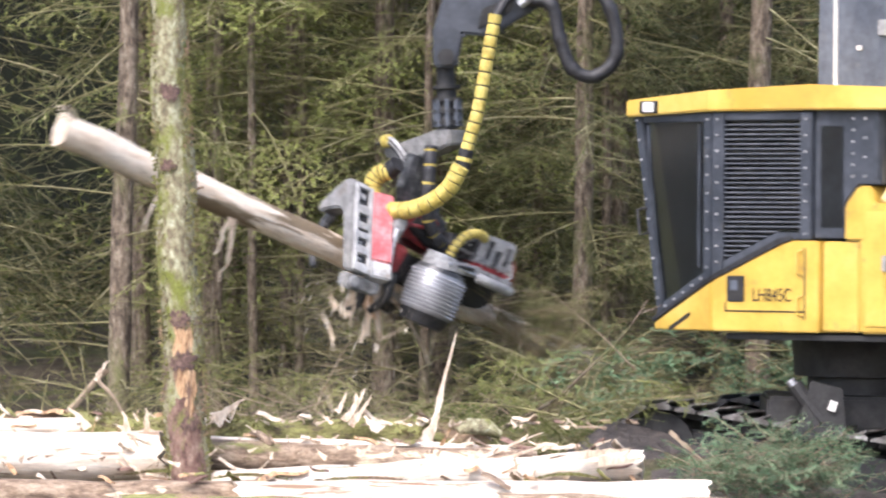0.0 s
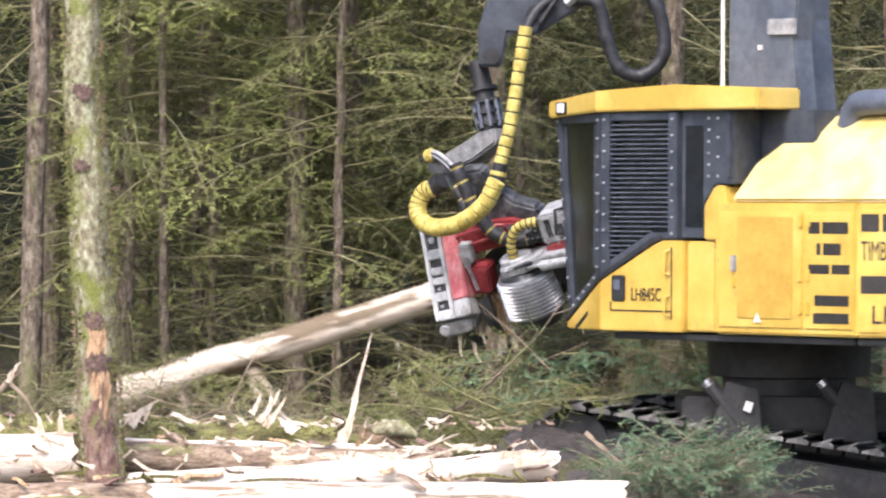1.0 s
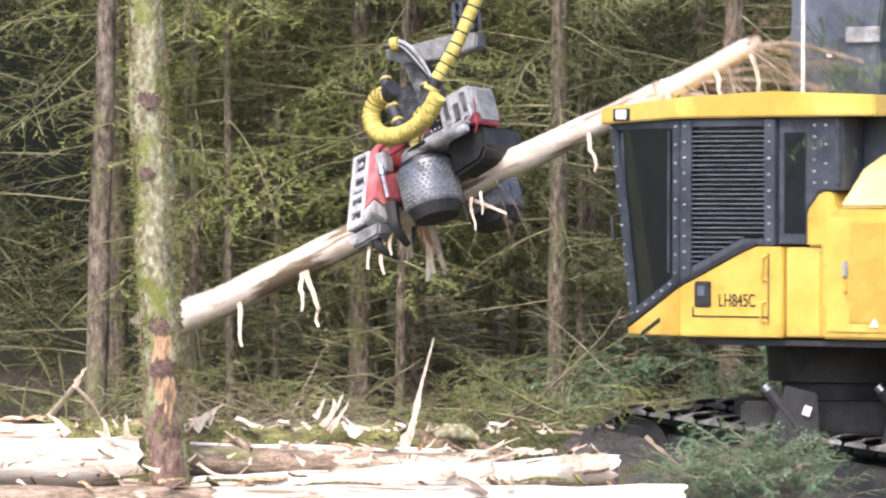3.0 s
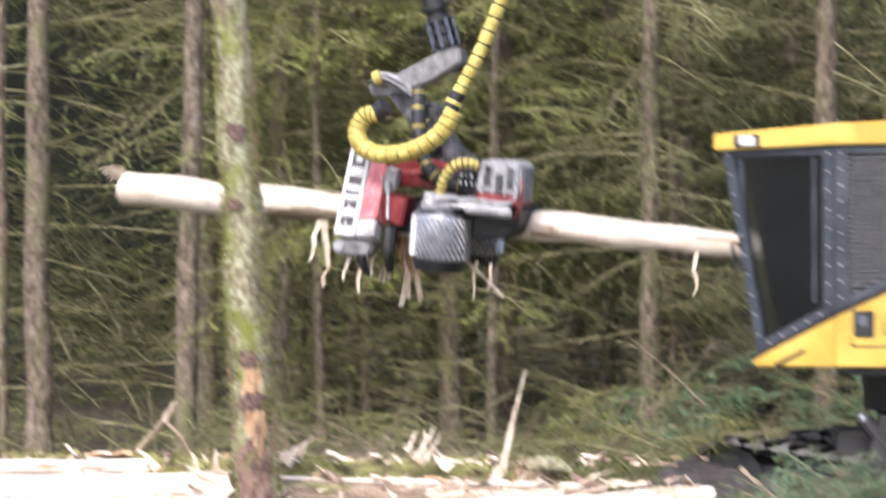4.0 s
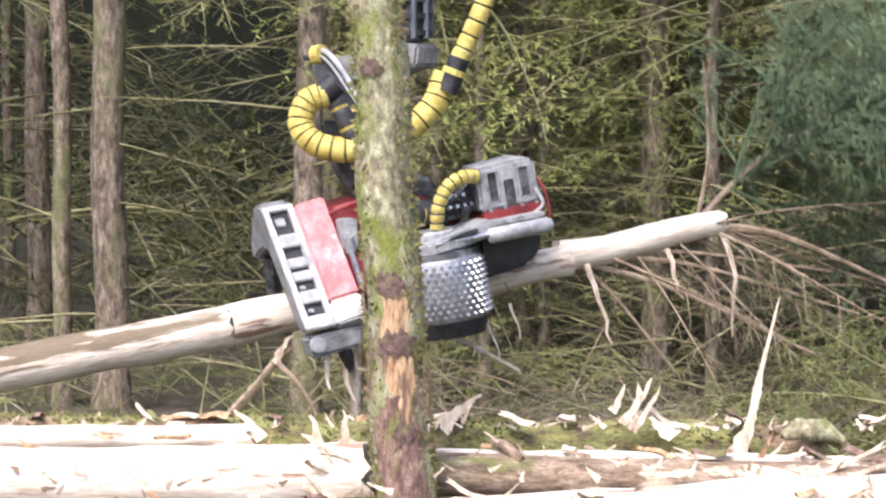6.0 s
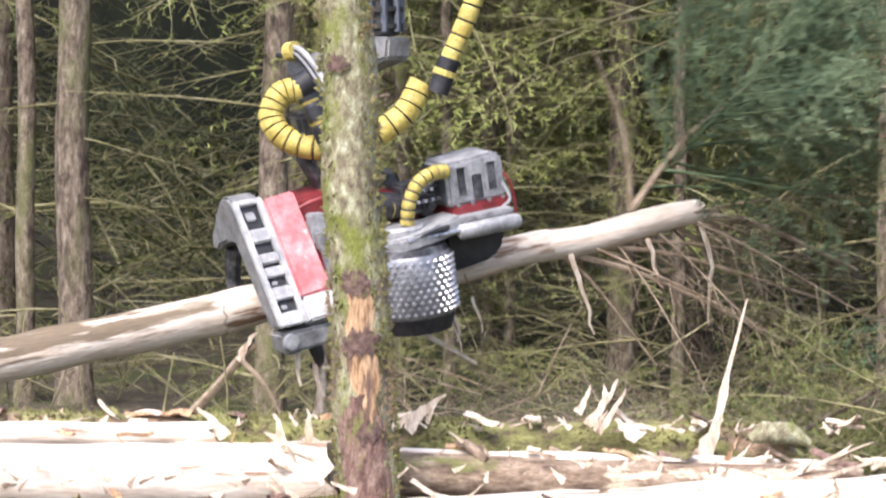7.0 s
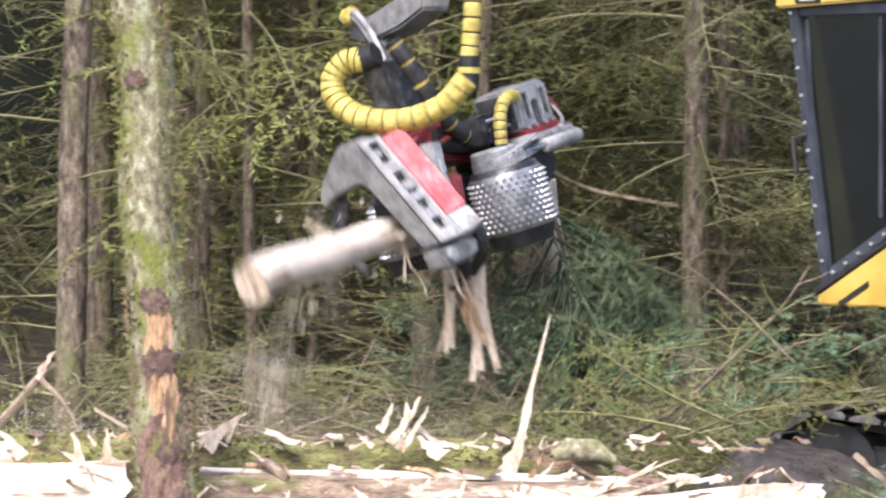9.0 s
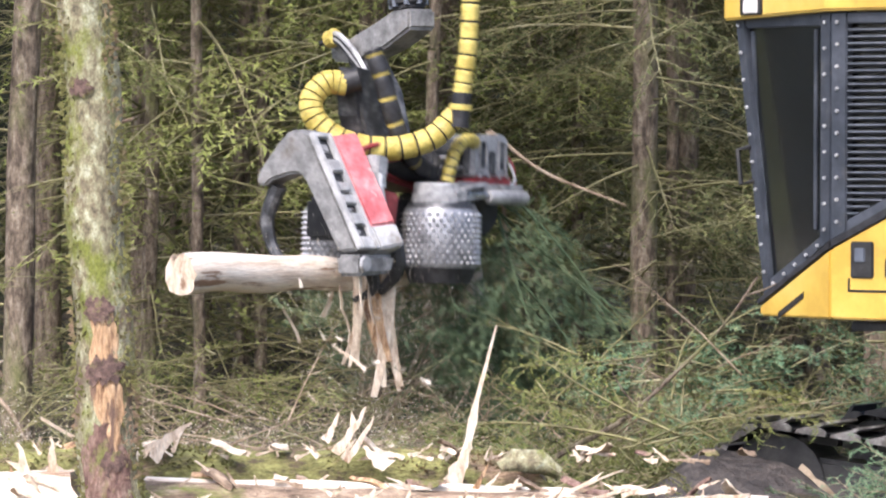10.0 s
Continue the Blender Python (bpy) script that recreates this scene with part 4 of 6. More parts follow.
    lettering("model_lettering", "LH845C", up, S, 0.42, 1.71, 0.115, 0.72, 0.026)
    lettering("model_lettering", "LH845C", up, R, 0.14, 1.56, 0.155, 0.95)
    lettering("trade_lettering", "TIMBER HARVESTING", up, R, 0.05, 2.09, 0.165, 0.44)
    bar_row(R, 0.05, 2.33, (0.16, 0.42), 0.15, up)
    bar_row(R, 0.05, 1.81, (0.30, 0.36), 0.15, up)
    bar_row(S, 2.70, 2.31, (0.14, 0.32), 0.10, up)
    bar_row(S, 2.80, 2.13, (0.05, 0.22), 0.10, up)
    bar_row(S, 2.70, 1.97, (0.26, 0.22), 0.08, up)
    bar_row(S, 2.78, 1.70, (0.42,), 0.09, up)
    bar_row(S, 2.76, 1.55, (0.44,), 0.09, up)
    bar_row(P, 0.30, 1.565, (0.30,), 0.04, up, slope=-0.46, off=0.026)
    slab("warning_sticker", S, [(2.02, 1.55), (2.12, 1.55), (2.07, 1.63)], 0.004, 0.028, "white", up, bevel=0)
    b = Build()
    b.tube(curve_points([S(2.60, 3.22, -0.55), S(2.68, 3.38, -0.55), S(2.95, 3.43, -0.55), S(4.6, 3.43, -0.55)], 18), 0.11, 14)
    part("exhaust_tube", b, "boom", up, "horizontal slate-grey exhaust tube", smooth=True)
    return up


upper = upper_body()


def build_cab(up):
    zt = 3.36
    b = Build()                                # dark inside shell
    plan = [S(0.98, 0, -0.12), S(0.03, 0, -0.12), P(1.0, 0, -0.10), Vector((-1.55, 0.1, 0)), Vector((0.25, 0.1, 0))]
    k = len(plan)
    b.add([(p.x, p.y, 1.5) for p in plan] + [(p.x, p.y, zt) for p in plan], [tuple(range(k)), tuple(range(k, 2 * k))] + [(i, (i + 1) % k, (i + 1) % k + k, i + k) for i in range(k)])
    for i in range(k):                          # the nose side leans in towards the floor
        if i in (2, 3):
            x, y, z = b.v[i]
            b.v[i] = (x + 0.36, y, z)
    part("cab", b, "cab", up, "dark steel forestry cab with caged windows")
    slab("front_post", P, [(0, 1.93), (0.12, 1.875), (0.12, zt), (0, zt)], 0.08, 0.02, "cab", up)
    slab("front_post", P, [(0.70, 1.60), (0.78, 1.555), (1.14, zt), (1.03, zt)], 0.08, 0.02, "cab", up)
    slab("front_rail", P, [(0.12, zt - 0.08), (1.012, zt - 0.08), (1.03, zt), (0.12, zt)], 0.06, 0.014, "cab", up)
    slab("front_rail", P, [(0.12, 1.875), (0.70, 1.60), (0.715, 1.68), (0.12, 1.96)], 0.06, 0.014, "cab", up)
    slab("front_glass", P, [(0.12, 1.95), (0.715, 1.67), (1.01, zt - 0.08), (0.12, zt - 0.08)], 0.012, -0.015, "glass", up, "tall tinted front window", 0)
    slab("inner_frame", P, [(0.86, 2.1), (0.90, 2.1), (0.985, zt - 0.1), (0.945, zt - 0.1)], 0.02, -0.004, "cab", up, bevel=0.004)
    slab("inner_frame", P, rect(0.20, 0.235, 2.0, zt - 0.1), 0.02, -0.004, "cab", up, bevel=0.004)
    slab("side_post", S, [(0, 1.93), (0.12, 1.985), (0.12, zt), (0, zt)], 0.08, 0.02, "cab", up)
    slab("side_post", S, rect(0.90, 1.02, 2.25, zt), 0.08, 0.024, "cab", up)
    slab("side_rail", S, rect(0.12, 0.90, zt - 0.07, zt), 0.07, 0.016, "cab", up)
    slab("side_rail", S, [(0.12, 1.985), (0.68, 2.25), (0.90, 2.25), (0.90, 2.31), (0.66, 2.31), (0.12, 2.06)], 0.07, 0.016, "cab", up)
    slab("side_glass", S, [(0.12, 2.05), (0.66, 2.30), (0.90, 2.30), (0.90, zt - 0.07), (0.12, zt - 0.07)], 0.012, -0.045, "glass", up, "side window behind a louvred guard", 0)
    for i in range(28):
        z = 2.10 + i * 0.0425
        u1 = 0.90
        u0 = 0.12 if z > 2.06 else 0.2
        if z < 2.32:
            u1 = 0.12 + (z - 2.06) / 0.25 * 0.54
        b = Build()
        c = (S(u0, z, -0.004) + S(u1, z, -0.004)) / 2
        b.box(c, (u1 - u0, 0.024, 0.014), Euler((radians(-30), 0, 0)).to_matrix())
        part("guard_bar", b, "guard", up)
    bolt = Build()
    bolt.tube([(0, 0, 0), (0, -0.014, 0)], [0.014, 0.011], 6)
    mb = bolt.mesh("bolt", ["grey"])

    def bolts(A, u0, z0, u1, z1, n):
        for i in range(n):
            ob = new("bolt", mb)
            ob.parent = up
            k = i / (n - 1)
            ob.location = A(u0 + (u1 - u0) * k, z0 + (z1 - z0) * k, 0.022)
    bolts(S, 0.05, 2.05, 0.05, 3.3, 10)
    bolts(S, 0.96, 2.3, 0.96, 3.3, 8)
    bolts(P, 0.77, 1.72, 1.09, 3.3, 10)
    bolts(P, 0.06, 2.0, 0.06, 3.3, 9)
    bolts(P, 0.14, 1.90, 0.66, 1.65, 5)
    b = Build()
    b.tube([P(0.90, 2.30, 0.02), P(0.96, 2.28, 0.08), P(1.0, 2.50, 0.08), P(0.94, 2.52, 0.02)], 0.018, 6)
    part("door_handle", b, "black", up)
    slab("rear_cab_wall", S, [(1.02, 2.26), (1.33, 2.26), (1.33, 2.56), (1.47, 2.73), (1.70, 2.73), (1.70, 3.37), (1.02, 3.37)], 1.0, -0.03, "cab", up, bevel=0.012)
    slab("rear_cab_wall", S, rect(1.704, 2.40, 2.60, 3.37), 0.5, -0.34, "cab", up, bevel=0.012)
    slab("quarter_window", S, rect(1.09, 1.31, 2.36, 3.24), 0.02, -0.02, "glass", up, "narrow quarter window", 0)
    slab("wall_rib", S, rect(1.62, 1.68, 2.78, 3.36), 0.05, -0.005, "cab", up)
    bolts(S, 1.44, 2.80, 1.44, 3.3, 6)
    bolts(S, 1.56, 2.80, 1.56, 3.3, 4)
    # roof cap: two runs, the front one falling to the nose
    b = Build()
    pl = [S(2.08, 0, 0.05), S(1.0, 0, 0.06), S(-0.02, 0, 0.07), P(1.20, 0, 0.07), P(1.20, 0, -1.1), S(1.0, 0, -1.3), S(2.08, 0, -0.45)]
    zl, zh = [3.375, 3.375, 3.37, 3.33, 3.33, 3.37, 3.375], [3.56, 3.60, 3.555, 3.48, 3.48, 3.60, 3.56]
    k = len(pl)
    b.add([(p.x, p.y, z) for p, z in zip(pl, zl)] + [(p.x, p.y, z) for p, z in zip(pl, zh)],
          [tuple(range(k)), (k, k + 1, k + 5, k + 6), (k + 1, k + 2, k + 3, k + 4, k + 5)] + [(i, (i + 1) % k, (i + 1) % k + k, i + k) for i in range(k)])
    part("roof_cap", b, "yellow", up, "yellow roof cap over the cab", bevel=0.015)
    slab("light_recess", P, rect(0.72, 0.98, 3.36, 3.47), 0.03, 0.085, "black", up, bevel=0.006)
    slab("roof_light", P, rect(0.76, 0.92, 3.37, 3.46), 0.03, 0.10, "white", up, "small white roof light", 0.008)
    b = Build()
    b.tube([(0.15, -0.95, 3.5), (0.15, -0.95, 5.2)], 0.018, 6)
    part("aerial_pole", b, "white", up, "thin white pole on the roof")
    b = Build()
    b.prism([(-0.35, 2.6), (0.50, 2.6), (0.46, 3.4), (0.36, 4.2), (0.40, 5.8), (-0.30, 5.8), (-0.34, 4.0)], -0.45, 0.15)
    part("boom_base", b, "boom", up, "slate-grey boom base rising beside the cab", bevel=0.02)
    b = Build()
    b.prism([(0.30, 3.2), (0.82, 3.2), (0.72, 4.0), (0.80, 4.7), (0.46, 4.7)], -0.62, -0.40)
    part("boom_gusset", b, "boom", up, bevel=0.02)
    b = Build()
    b.box((0.58, -0.64, 4.12), (0.36, 0.03, 0.14))
    part("boom_plate", b, "grey", up, "pale grey plate on the boom", bevel=0.006)
    b = Build()
    b.box((0.10, -0.46, 3.95), (0.05, 0.02, 0.04))
    part("boom_marker", b, "white", up)


M["guard"] = material("window_guard_paint", [(0.3, (0.035, 0.041, 0.052)), (0.7, (0.075, 0.082, 0.098))], 6, (0.4, 0.6), bump=0)
build_cab(upper)


def undercarriage():
    b = Build()
    b.tube([(0, 0, 0.80), (0, 0, 1.02), (0, 0, 1.03), (0, 0, 1.38)], [0.60, 0.60, 0.72, 0.74], 28)
    part("turntable", b, "black", machine, "black slewing turntable", smooth=True)
    b = Build()
    b.box((0.0, -0.2, 0.72), (2.0, 1.6, 0.30))
    part("car_body", b, "black", machine, bevel=0.03)
    for x in (-0.55, 0.45):
        b = Build()
        b.prism([(x - 0.24, 0.50), (x + 0.24, 0.50), (x + 0.20, 0.95), (x - 0.08, 1.02)], -1.35, -1.20)
        part("levelling_bracket", b, "black", machine, bevel=0.012)
        b = Build()
        b.tube([(x - 0.22, -1.28, 0.98), (x + 0.05, -1.30, 0.62)], [0.07, 0.06], 10)
        part("levelling_cylinder", b, "black", machine)
        b = Build()
        b.tube([(x - 0.26, -1.27, 1.02), (x - 0.20, -1.28, 0.95)], 0.045, 10)
        part("pin", b, "bright", machine)
    b = Build()
    b.box((-0.44, -1.37, 0.80), (0.07, 0.02, 0.09), Euler((0, radians(20), 0)).to_matrix())
    part("warning_plate", b, "white", machine)
    # a track: sloping band with grousers; the frame slopes down to the rear and swings out to the camera
    tilt = pose(0.45, -0.35, 0.13, 0, 7.0, -24)
    for side in (-1, 1):
        L, R = 2.1, 0.37
        loop, s = [], 0.0
        per = 4 * L + 2 * math.pi * R
        n = 46
        shoe = Build()
        shoe.box((0, 0, 0), (per / n * 0.90, 0.60, 0.022))
        shoe.prism([(-0.105, 0.011), (-0.060, 0.011), (0.025, 0.030), (0.085, 0.066), (0.072, 0.078), (0.0, 0.044)], -0.30, 0.30, 1)
        shoe.prism([(-0.11, -0.02), (0.10, -0.02), (0.09, -0.085), (-0.10, -0.085)], -0.06, 0.06)
        for y in (-0.306, 0.306):
            shoe.prism([(-0.105, -0.012), (0.095, -0.012), (0.100, 0.020), (0.060, 0.040), (0.0, 0.022), (-0.100, 0.014)], y - 0.006, y + 0.006, 1)
        me = shoe.mesh("track_shoe", ["black", "black" if side > 0 else "track"])
        yc = side * 0.95
        for i in range(n):
            d = per * i / n
            if d < 2 * L:
                m = pose(-L + d, 0, R)
            elif d < 2 * L + math.pi * R:
                a = (d - 2 * L) / R
                m = pose(L + R * math.sin(a), 0, R * math.cos(a), 0, math.degrees(a), 0)
            elif d < 4 * L + math.pi * R:
                m = pose(L - (d - 2 * L - math.pi * R), 0, -R, 0, 180, 0)
            else:
                a = (d - 4 * L - math.pi * R) / R
                m = pose(-L - R * math.sin(a), 0, -R * math.cos(a), 0, 180 + math.degrees(a), 0)
            ob = new("track_shoe", me)
            ob.parent = machine
            ob.matrix_local = tilt @ Matrix.Translation((0, yc, 0)) @ m
        b = Build()
        b.box((0, yc, 0), (2 * L - 0.2, 0.36, 0.42))
        part("track_frame", b, "black", machine, bevel=0.03).matrix_local = tilt
        for x in (-L, L):
            w = Build()
            w.tube([(x, yc - 0.2, 0), (x, yc + 0.2, 0)], 0.33, 20)
            part("track_wheel", w, "black", machine, smooth=True).matrix_local = tilt
        for j in range(6):
            w = Build()
            x = -L + 0.5 + j * (2 * L - 1.0) / 5
            w.tube([(x, yc - 0.22, -0.24), (x, yc + 0.22, -0.24)], 0.11, 14)
            part("roller", w, "black", machine, smooth=True).matrix_local = tilt


M["track"] = material("worn_track_steel", [(0.3, (0.09, 0.082, 0.076)), (0.6, (0.22, 0.21, 0.20)), (0.8, (0.42, 0.41, 0.40))], 6, (0.35, 0.65), 0.3, 0.3, second=((0.05, 0.04, 0.033), 2.5, 0.54, 0.66))
undercarriage()


# ---- boom stick, hanger, hoses and head ----
def ribbon(pts, w, taper=0.09, thick=0.008):
    """A thin bent strip through the points."""
    b = Build()
    n = len(pts)
    vs = []
    for i, p in enumerate(pts):
        d = Vector((w * (1 - taper * i), 0.004, 0))
        vs += [p - d, p + d, p + d + Vector((0, thick, 0)), p - d + Vector((0, thick, 0))]
    b.add(vs, [(i * 4 + k, i * 4 + (k + 1) % 4, i * 4 + 4 + (k + 1) % 4, i * 4 + 4 + k) for i in range(n - 1) for k in range(4)] + [(0, 3, 2, 1), tuple(4 * (n - 1) + k for k in range(4))])
    return b


def ringed(pts, r, every=5):
    b = Build()
    rad = [r * (1.0 if i % every else 0.88) for i in range(len(pts))]
    b.tube(pts, rad, 14, stripe=lambda i: 1 if i % every == 0 else 0)
    return b


def build_boom():
    boom = empty("boom_stick")
    tagged(boom, "slate-grey crane stick with hydraulic hoses", "crane boom")
    b = Build()                      # the tip joint is the origin; the stick runs up to the rear
    b.prism([(-0.12, -0.10), (0.10, -0.10), (0.16, 0.22), (0.42, 0.20), (1.10, 0.62), (2.6, 1.75), (2.45, 1.98), (0.75, 0.95), (-0.02, 0.62), (-0.13, 0.25)], -0.14, 0.14)
    part("stick", b, "cab", boom, bevel=0.025)
    b = Build()
    b.prism([(0.30, 0.26), (0.62, 0.44), (0.66, 0.60), (0.34, 0.46)], -0.155, 0.155)
    part("stick_recess", b, "black", boom, bevel=0.01)
    b = Build()
    b.tube([(0.0, -0.2, 0.0), (0.0, 0.2, 0.0)], 0.08, 14)
    part("tip_pin", b, "black", boom, smooth=True)
    b = Build()
    b.tube(curve_points([(0.75, -0.22, 0.55), (1.0, -0.25, 0.50), (1.08, -0.25, 0.20), (1.20, -0.25, -0.10), (1.42, -0.25, -0.18), (1.62, -0.25, 0.02), (1.58, -0.25, 0.42), (1.35, -0.22, 0.80), (1.15, -0.2, 1.10)], 56),
           [0.065 + (0.012 if i % 7 == 0 else 0) for i in range(56)], 12)
    part("loop_hose", b, "rubber", boom, "black looped hydraulic hose bundle", smooth=True)
    for k in range(3):
        b = Build()
        b.tube(curve_points([(0.45, -0.24 - 0.04 * k, 0.25 + 0.03 * k), (0.62, -0.3, 0.55), (0.82, -0.28, 0.66 + 0.05 * k), (1.05, -0.25, 0.5)], 14), 0.022, 8)
        part("hose", b, "rubber", boom, smooth=True)
    b = Build()
    b.tube([(0.70, -0.25, 0.50), (0.86, -0.28, 0.62)], 0.05, 10)
    part("hose_clamp", b, "bright", boom)
    return boom


def build_hanger():
    h = empty("head_hanger")
    tagged(h, "rotator and dark bracket from which the head hangs", "rotator")
    b = Build()                      # origin: foot of the rotator
    b.tube([(-0.05, 0, 0.12), (-0.06, 0, 0.80)], [0.105, 0.085], 16)
    part("rotator", b, "black", h, smooth=True)
    for z in (0.16, 0.27, 0.38, 0.50):
        b = Build()
        b.tube([(-0.05, 0, z), (-0.05, 0, z + 0.035)], 0.135, 16)
        part("rotator_flange", b, "black", h, smooth=True)
    for k in range(8):
        a = k * math.pi / 4
        b = Build()
        b.tube([(-0.05 + 0.12 * math.cos(a), 0.12 * math.sin(a), 0.14), (-0.05 + 0.12 * math.cos(a), 0.12 * math.sin(a), 0.40)], 0.022, 6)
        part("rotator_bolt", b, "boom", h)
    b = Build()                      # bracket arm to the left, in the turned frame of the link
    b.prism([(0.10, 0.10), (0.08, -0.04), (-0.22, -0.12), (-0.60, -0.16), (-0.84, -0.10), (-0.84, 0.02), (-0.62, 0.02), (-0.28, 0.08), (-0.10, 0.12)], -0.12, 0.12)
    part("bracket", b, "flank", h, "worn grey hanger bracket", bevel=0.02)
    b = Build()
    b.prism([(-0.72, -0.05), (-0.50, -0.08), (-0.33, -0.40), (-0.26, -0.88), (-0.50, -0.92), (-0.56, -0.45)], -0.10, 0.10)
    part("link", b, "dark_steel", h, "grey link down to the head", bevel=0.02)
    for k in range(4):
        b = Build()
        b.tube(curve_points([(-0.80, -0.14 - 0.03 * k, 0.02), (-0.64, -0.20, 0.06 - 0.02 * k), (-0.46, -0.20, -0.10 - 0.03 * k), (-0.34, -0.18, -0.34)], 12), 0.020, 8)
        part("hose", b, "rubber" if k % 2 else "grey", h, smooth=True)
    b = Build()
    b.tube([(-0.74, -0.19, 0.035), (-0.67, -0.19, 0.045)], 0.065, 12)
    part("strap", b, "sleeve", h, "yellow strap")
    b = ringed(curve_points([(-0.42, -0.2, -0.34), (-0.36, -0.22, -0.55), (-0.34, -0.22, -0.76)], 28), 0.055, 9)
    b.m = [1 - m for m in b.m]
    part("hose_sleeve", b, ["sleeve", "rubber"], h, "black sleeve with yellow bands", smooth=True)
    return h


def build_drop_hose():
    h = empty("drop_hose")
    tagged(h, "yellow hose sleeve with black spiral stripes from the stick", "hose")
    b = ringed(curve_points([(0, 0, -0.06), (0.0, 0, 0.12), (0.02, 0, 0.5), (0.0, 0, 1.0), (-0.02, 0, 1.45)], 128), 0.063, 8)
    part("sleeve", b, ["sleeve", "rubber"], h, smooth=True)
    b = Build()
    b.tube([(0, 0, -0.10), (0, 0, 0.14)], 0.070, 12)
    part("joint", b, "rubber", h, "black hose joint", smooth=True)
    b = Build()
    b.tube([(0, 0, 0.02), (0, 0, 0.06)], 0.080, 12)
    part("band", b, "sleeve", h)
    b = Build()
    b.tube(curve_points([(-0.02, 0, 1.40), (0.05, 0.05, 1.62), (0.18, 0.1, 1.78)], 12), 0.05, 10)
    part("upper_hose", b, "rubber", h, smooth=True)
    return h


def build_loop():
    h = empty("loop_hose")
    tagged(h, "wide loop of yellow and black spiral hose sleeve", "hose")
    b = ringed(curve_points([(0.06, 0, 0.02), (-0.07, -0.02, -0.01), (-0.14, -0.05, -0.15), (-0.06, -0.08, -0.29), (0.16, -0.10, -0.37), (0.46, -0.08, -0.34), (0.72, -0.04, -0.20), (0.85, 0, 0.0)], 200), 0.085, 10)
    part("sleeve", b, ["sleeve", "rubber"], h, smooth=True)
    b = Build()
    b.tube([(0.04, 0, 0.02), (0.14, 0, 0.08)], 0.085, 12)
    part("joint", b, "rubber", h, smooth=True)
    return h


def build_head():
    h = empty("harvester_head")
    tagged(h, "red and grey harvester head with studded feed rollers", "harvester head")

    def lean(x, z):
        """The front frame leans a little along the stem."""
        return x + 0.055 * (0.69 - z) / 0.8

    def Q(x, v, off=0.0):
        """On the near sloping face of the front frame: v from its foot (0) to its top (1)."""
        y, z = -0.53 + 0.415 * v - 0.885 * off, -0.10 + 0.79 * v + 0.465 * off
        return Vector((lean(x, z), y, z))

    def plate(b, x0, x1, v0, v1, o0, o1, mat=0):
        vs = [Q(x, v, o) for x in (x0, x1) for v in (v0, v1) for o in (o0, o1)]
        return b.add(vs, [(0, 1, 3, 2), (4, 6, 7, 5), (0, 4, 5, 1), (2, 3, 7, 6), (0, 2, 6, 4), (1, 5, 7, 3)], mat)

    def skew(b, x0, x1, v0, v1):
        """A thick plate turned a little out from the slotted one."""
        vs = [Q(x, v, o) for x, far in ((x0, 0.044), (x1, 0.115)) for v in (v0, v1) for o in (-0.08, far)]
        return b.add(vs, [(0, 1, 3, 2), (4, 6, 7, 5), (0, 4, 5, 1), (2, 3, 7, 6), (0, 2, 6, 4), (1, 5, 7, 3)])

    # arched frame over the stem: outline in y and z
    outer = [(-0.53, -0.10), (-0.115, 0.69), (-0.06, 0.725), (0.06, 0.715), (0.16, 0.63), (0.34, 0.43), (0.36, 0.34)]
    inner = [(-0.36, -0.12), (-0.06, 0.40), (-0.02, 0.42), (0.03, 0.42), (0.09, 0.41), (0.23, 0.37), (0.28, 0.33)]
    n = len(outer)
    b = Build()
    b.add([(lean(x, z), y, z) for x in (-0.905, -0.71) for row in (outer, inner) for y, z in row],
          [f for i in range(n - 1) for f in ((i, i + 1, n + i + 1, n + i), (2 * n + i, 3 * n + i, 3 * n + i + 1, 2 * n + i + 1), (i, 2 * n + i, 2 * n + i + 1, i + 1), (n + i, n + i + 1, 3 * n + i + 1, 3 * n + i))]
          + [(0, n, 3 * n, 2 * n), (n - 1, 3 * n - 1, 4 * n - 1, 2 * n - 1)])
    part("arched_frame", b, "flank", h, "worn grey arched frame over the stem", bevel=0.018)
    # slotted plate with real openings
    slots = ((0.105, 0.205), (0.305, 0.385), (0.462, 0.492), (0.57, 0.66), (0.765, 0.955))
    b = Build()
    plate(b, -0.913, -0.872, 0.0, 1.0, 0.002, 0.045)
    plate(b, -0.745, -0.703, 0.0, 1.0, 0.002, 0.045)
    edge = 0.0
    for v0, v1 in slots + ((1.0, 1.0),):
        plate(b, -0.8715, -0.7455, edge, v0, 0.003, 0.044)
        edge = v1
    part("slotted_plate", b, "plate", h, "pale worn plate with a row of slots", bevel=0.008)
    # black plates in the openings stand for the shadow inside
    for v0, v1 in slots:
        b = Build()
        plate(b, -0.868, -0.748, v0 + 0.005, v1 - 0.005, 0.002, 0.008)
        part("slot", b, "rubber", h)
    b = Build()
    plate(b, -0.850, -0.785, 0.835, 0.905, 0.009, 0.028)
    part("slot_block", b, "grey", h, bevel=0.008)
    for v in (0.155, 0.345):
        b = Build()
        plate(b, -0.85, -0.81, v - 0.02, v + 0.012, 0.009, 0.025)
        part("slot_pin", b, "grey", h, bevel=0.006)
    b = Build()
    skew(b, -0.700, -0.505, 0.19, 0.975)
    part("red_panel", b, "red_band", h, "dusty red panel beside the slots, gloss painted in paler", bevel=0.014)
    b = Build()
    skew(b, -0.700, -0.500, 0.0, 0.186)
    part("panel_foot", b, "plate", h, bevel=0.014)
    b = Build()
    b.prism([(-0.84, -0.28), (-0.50, -0.25), (-0.46, -0.12), (-0.86, -0.13)], -0.56, -0.34)
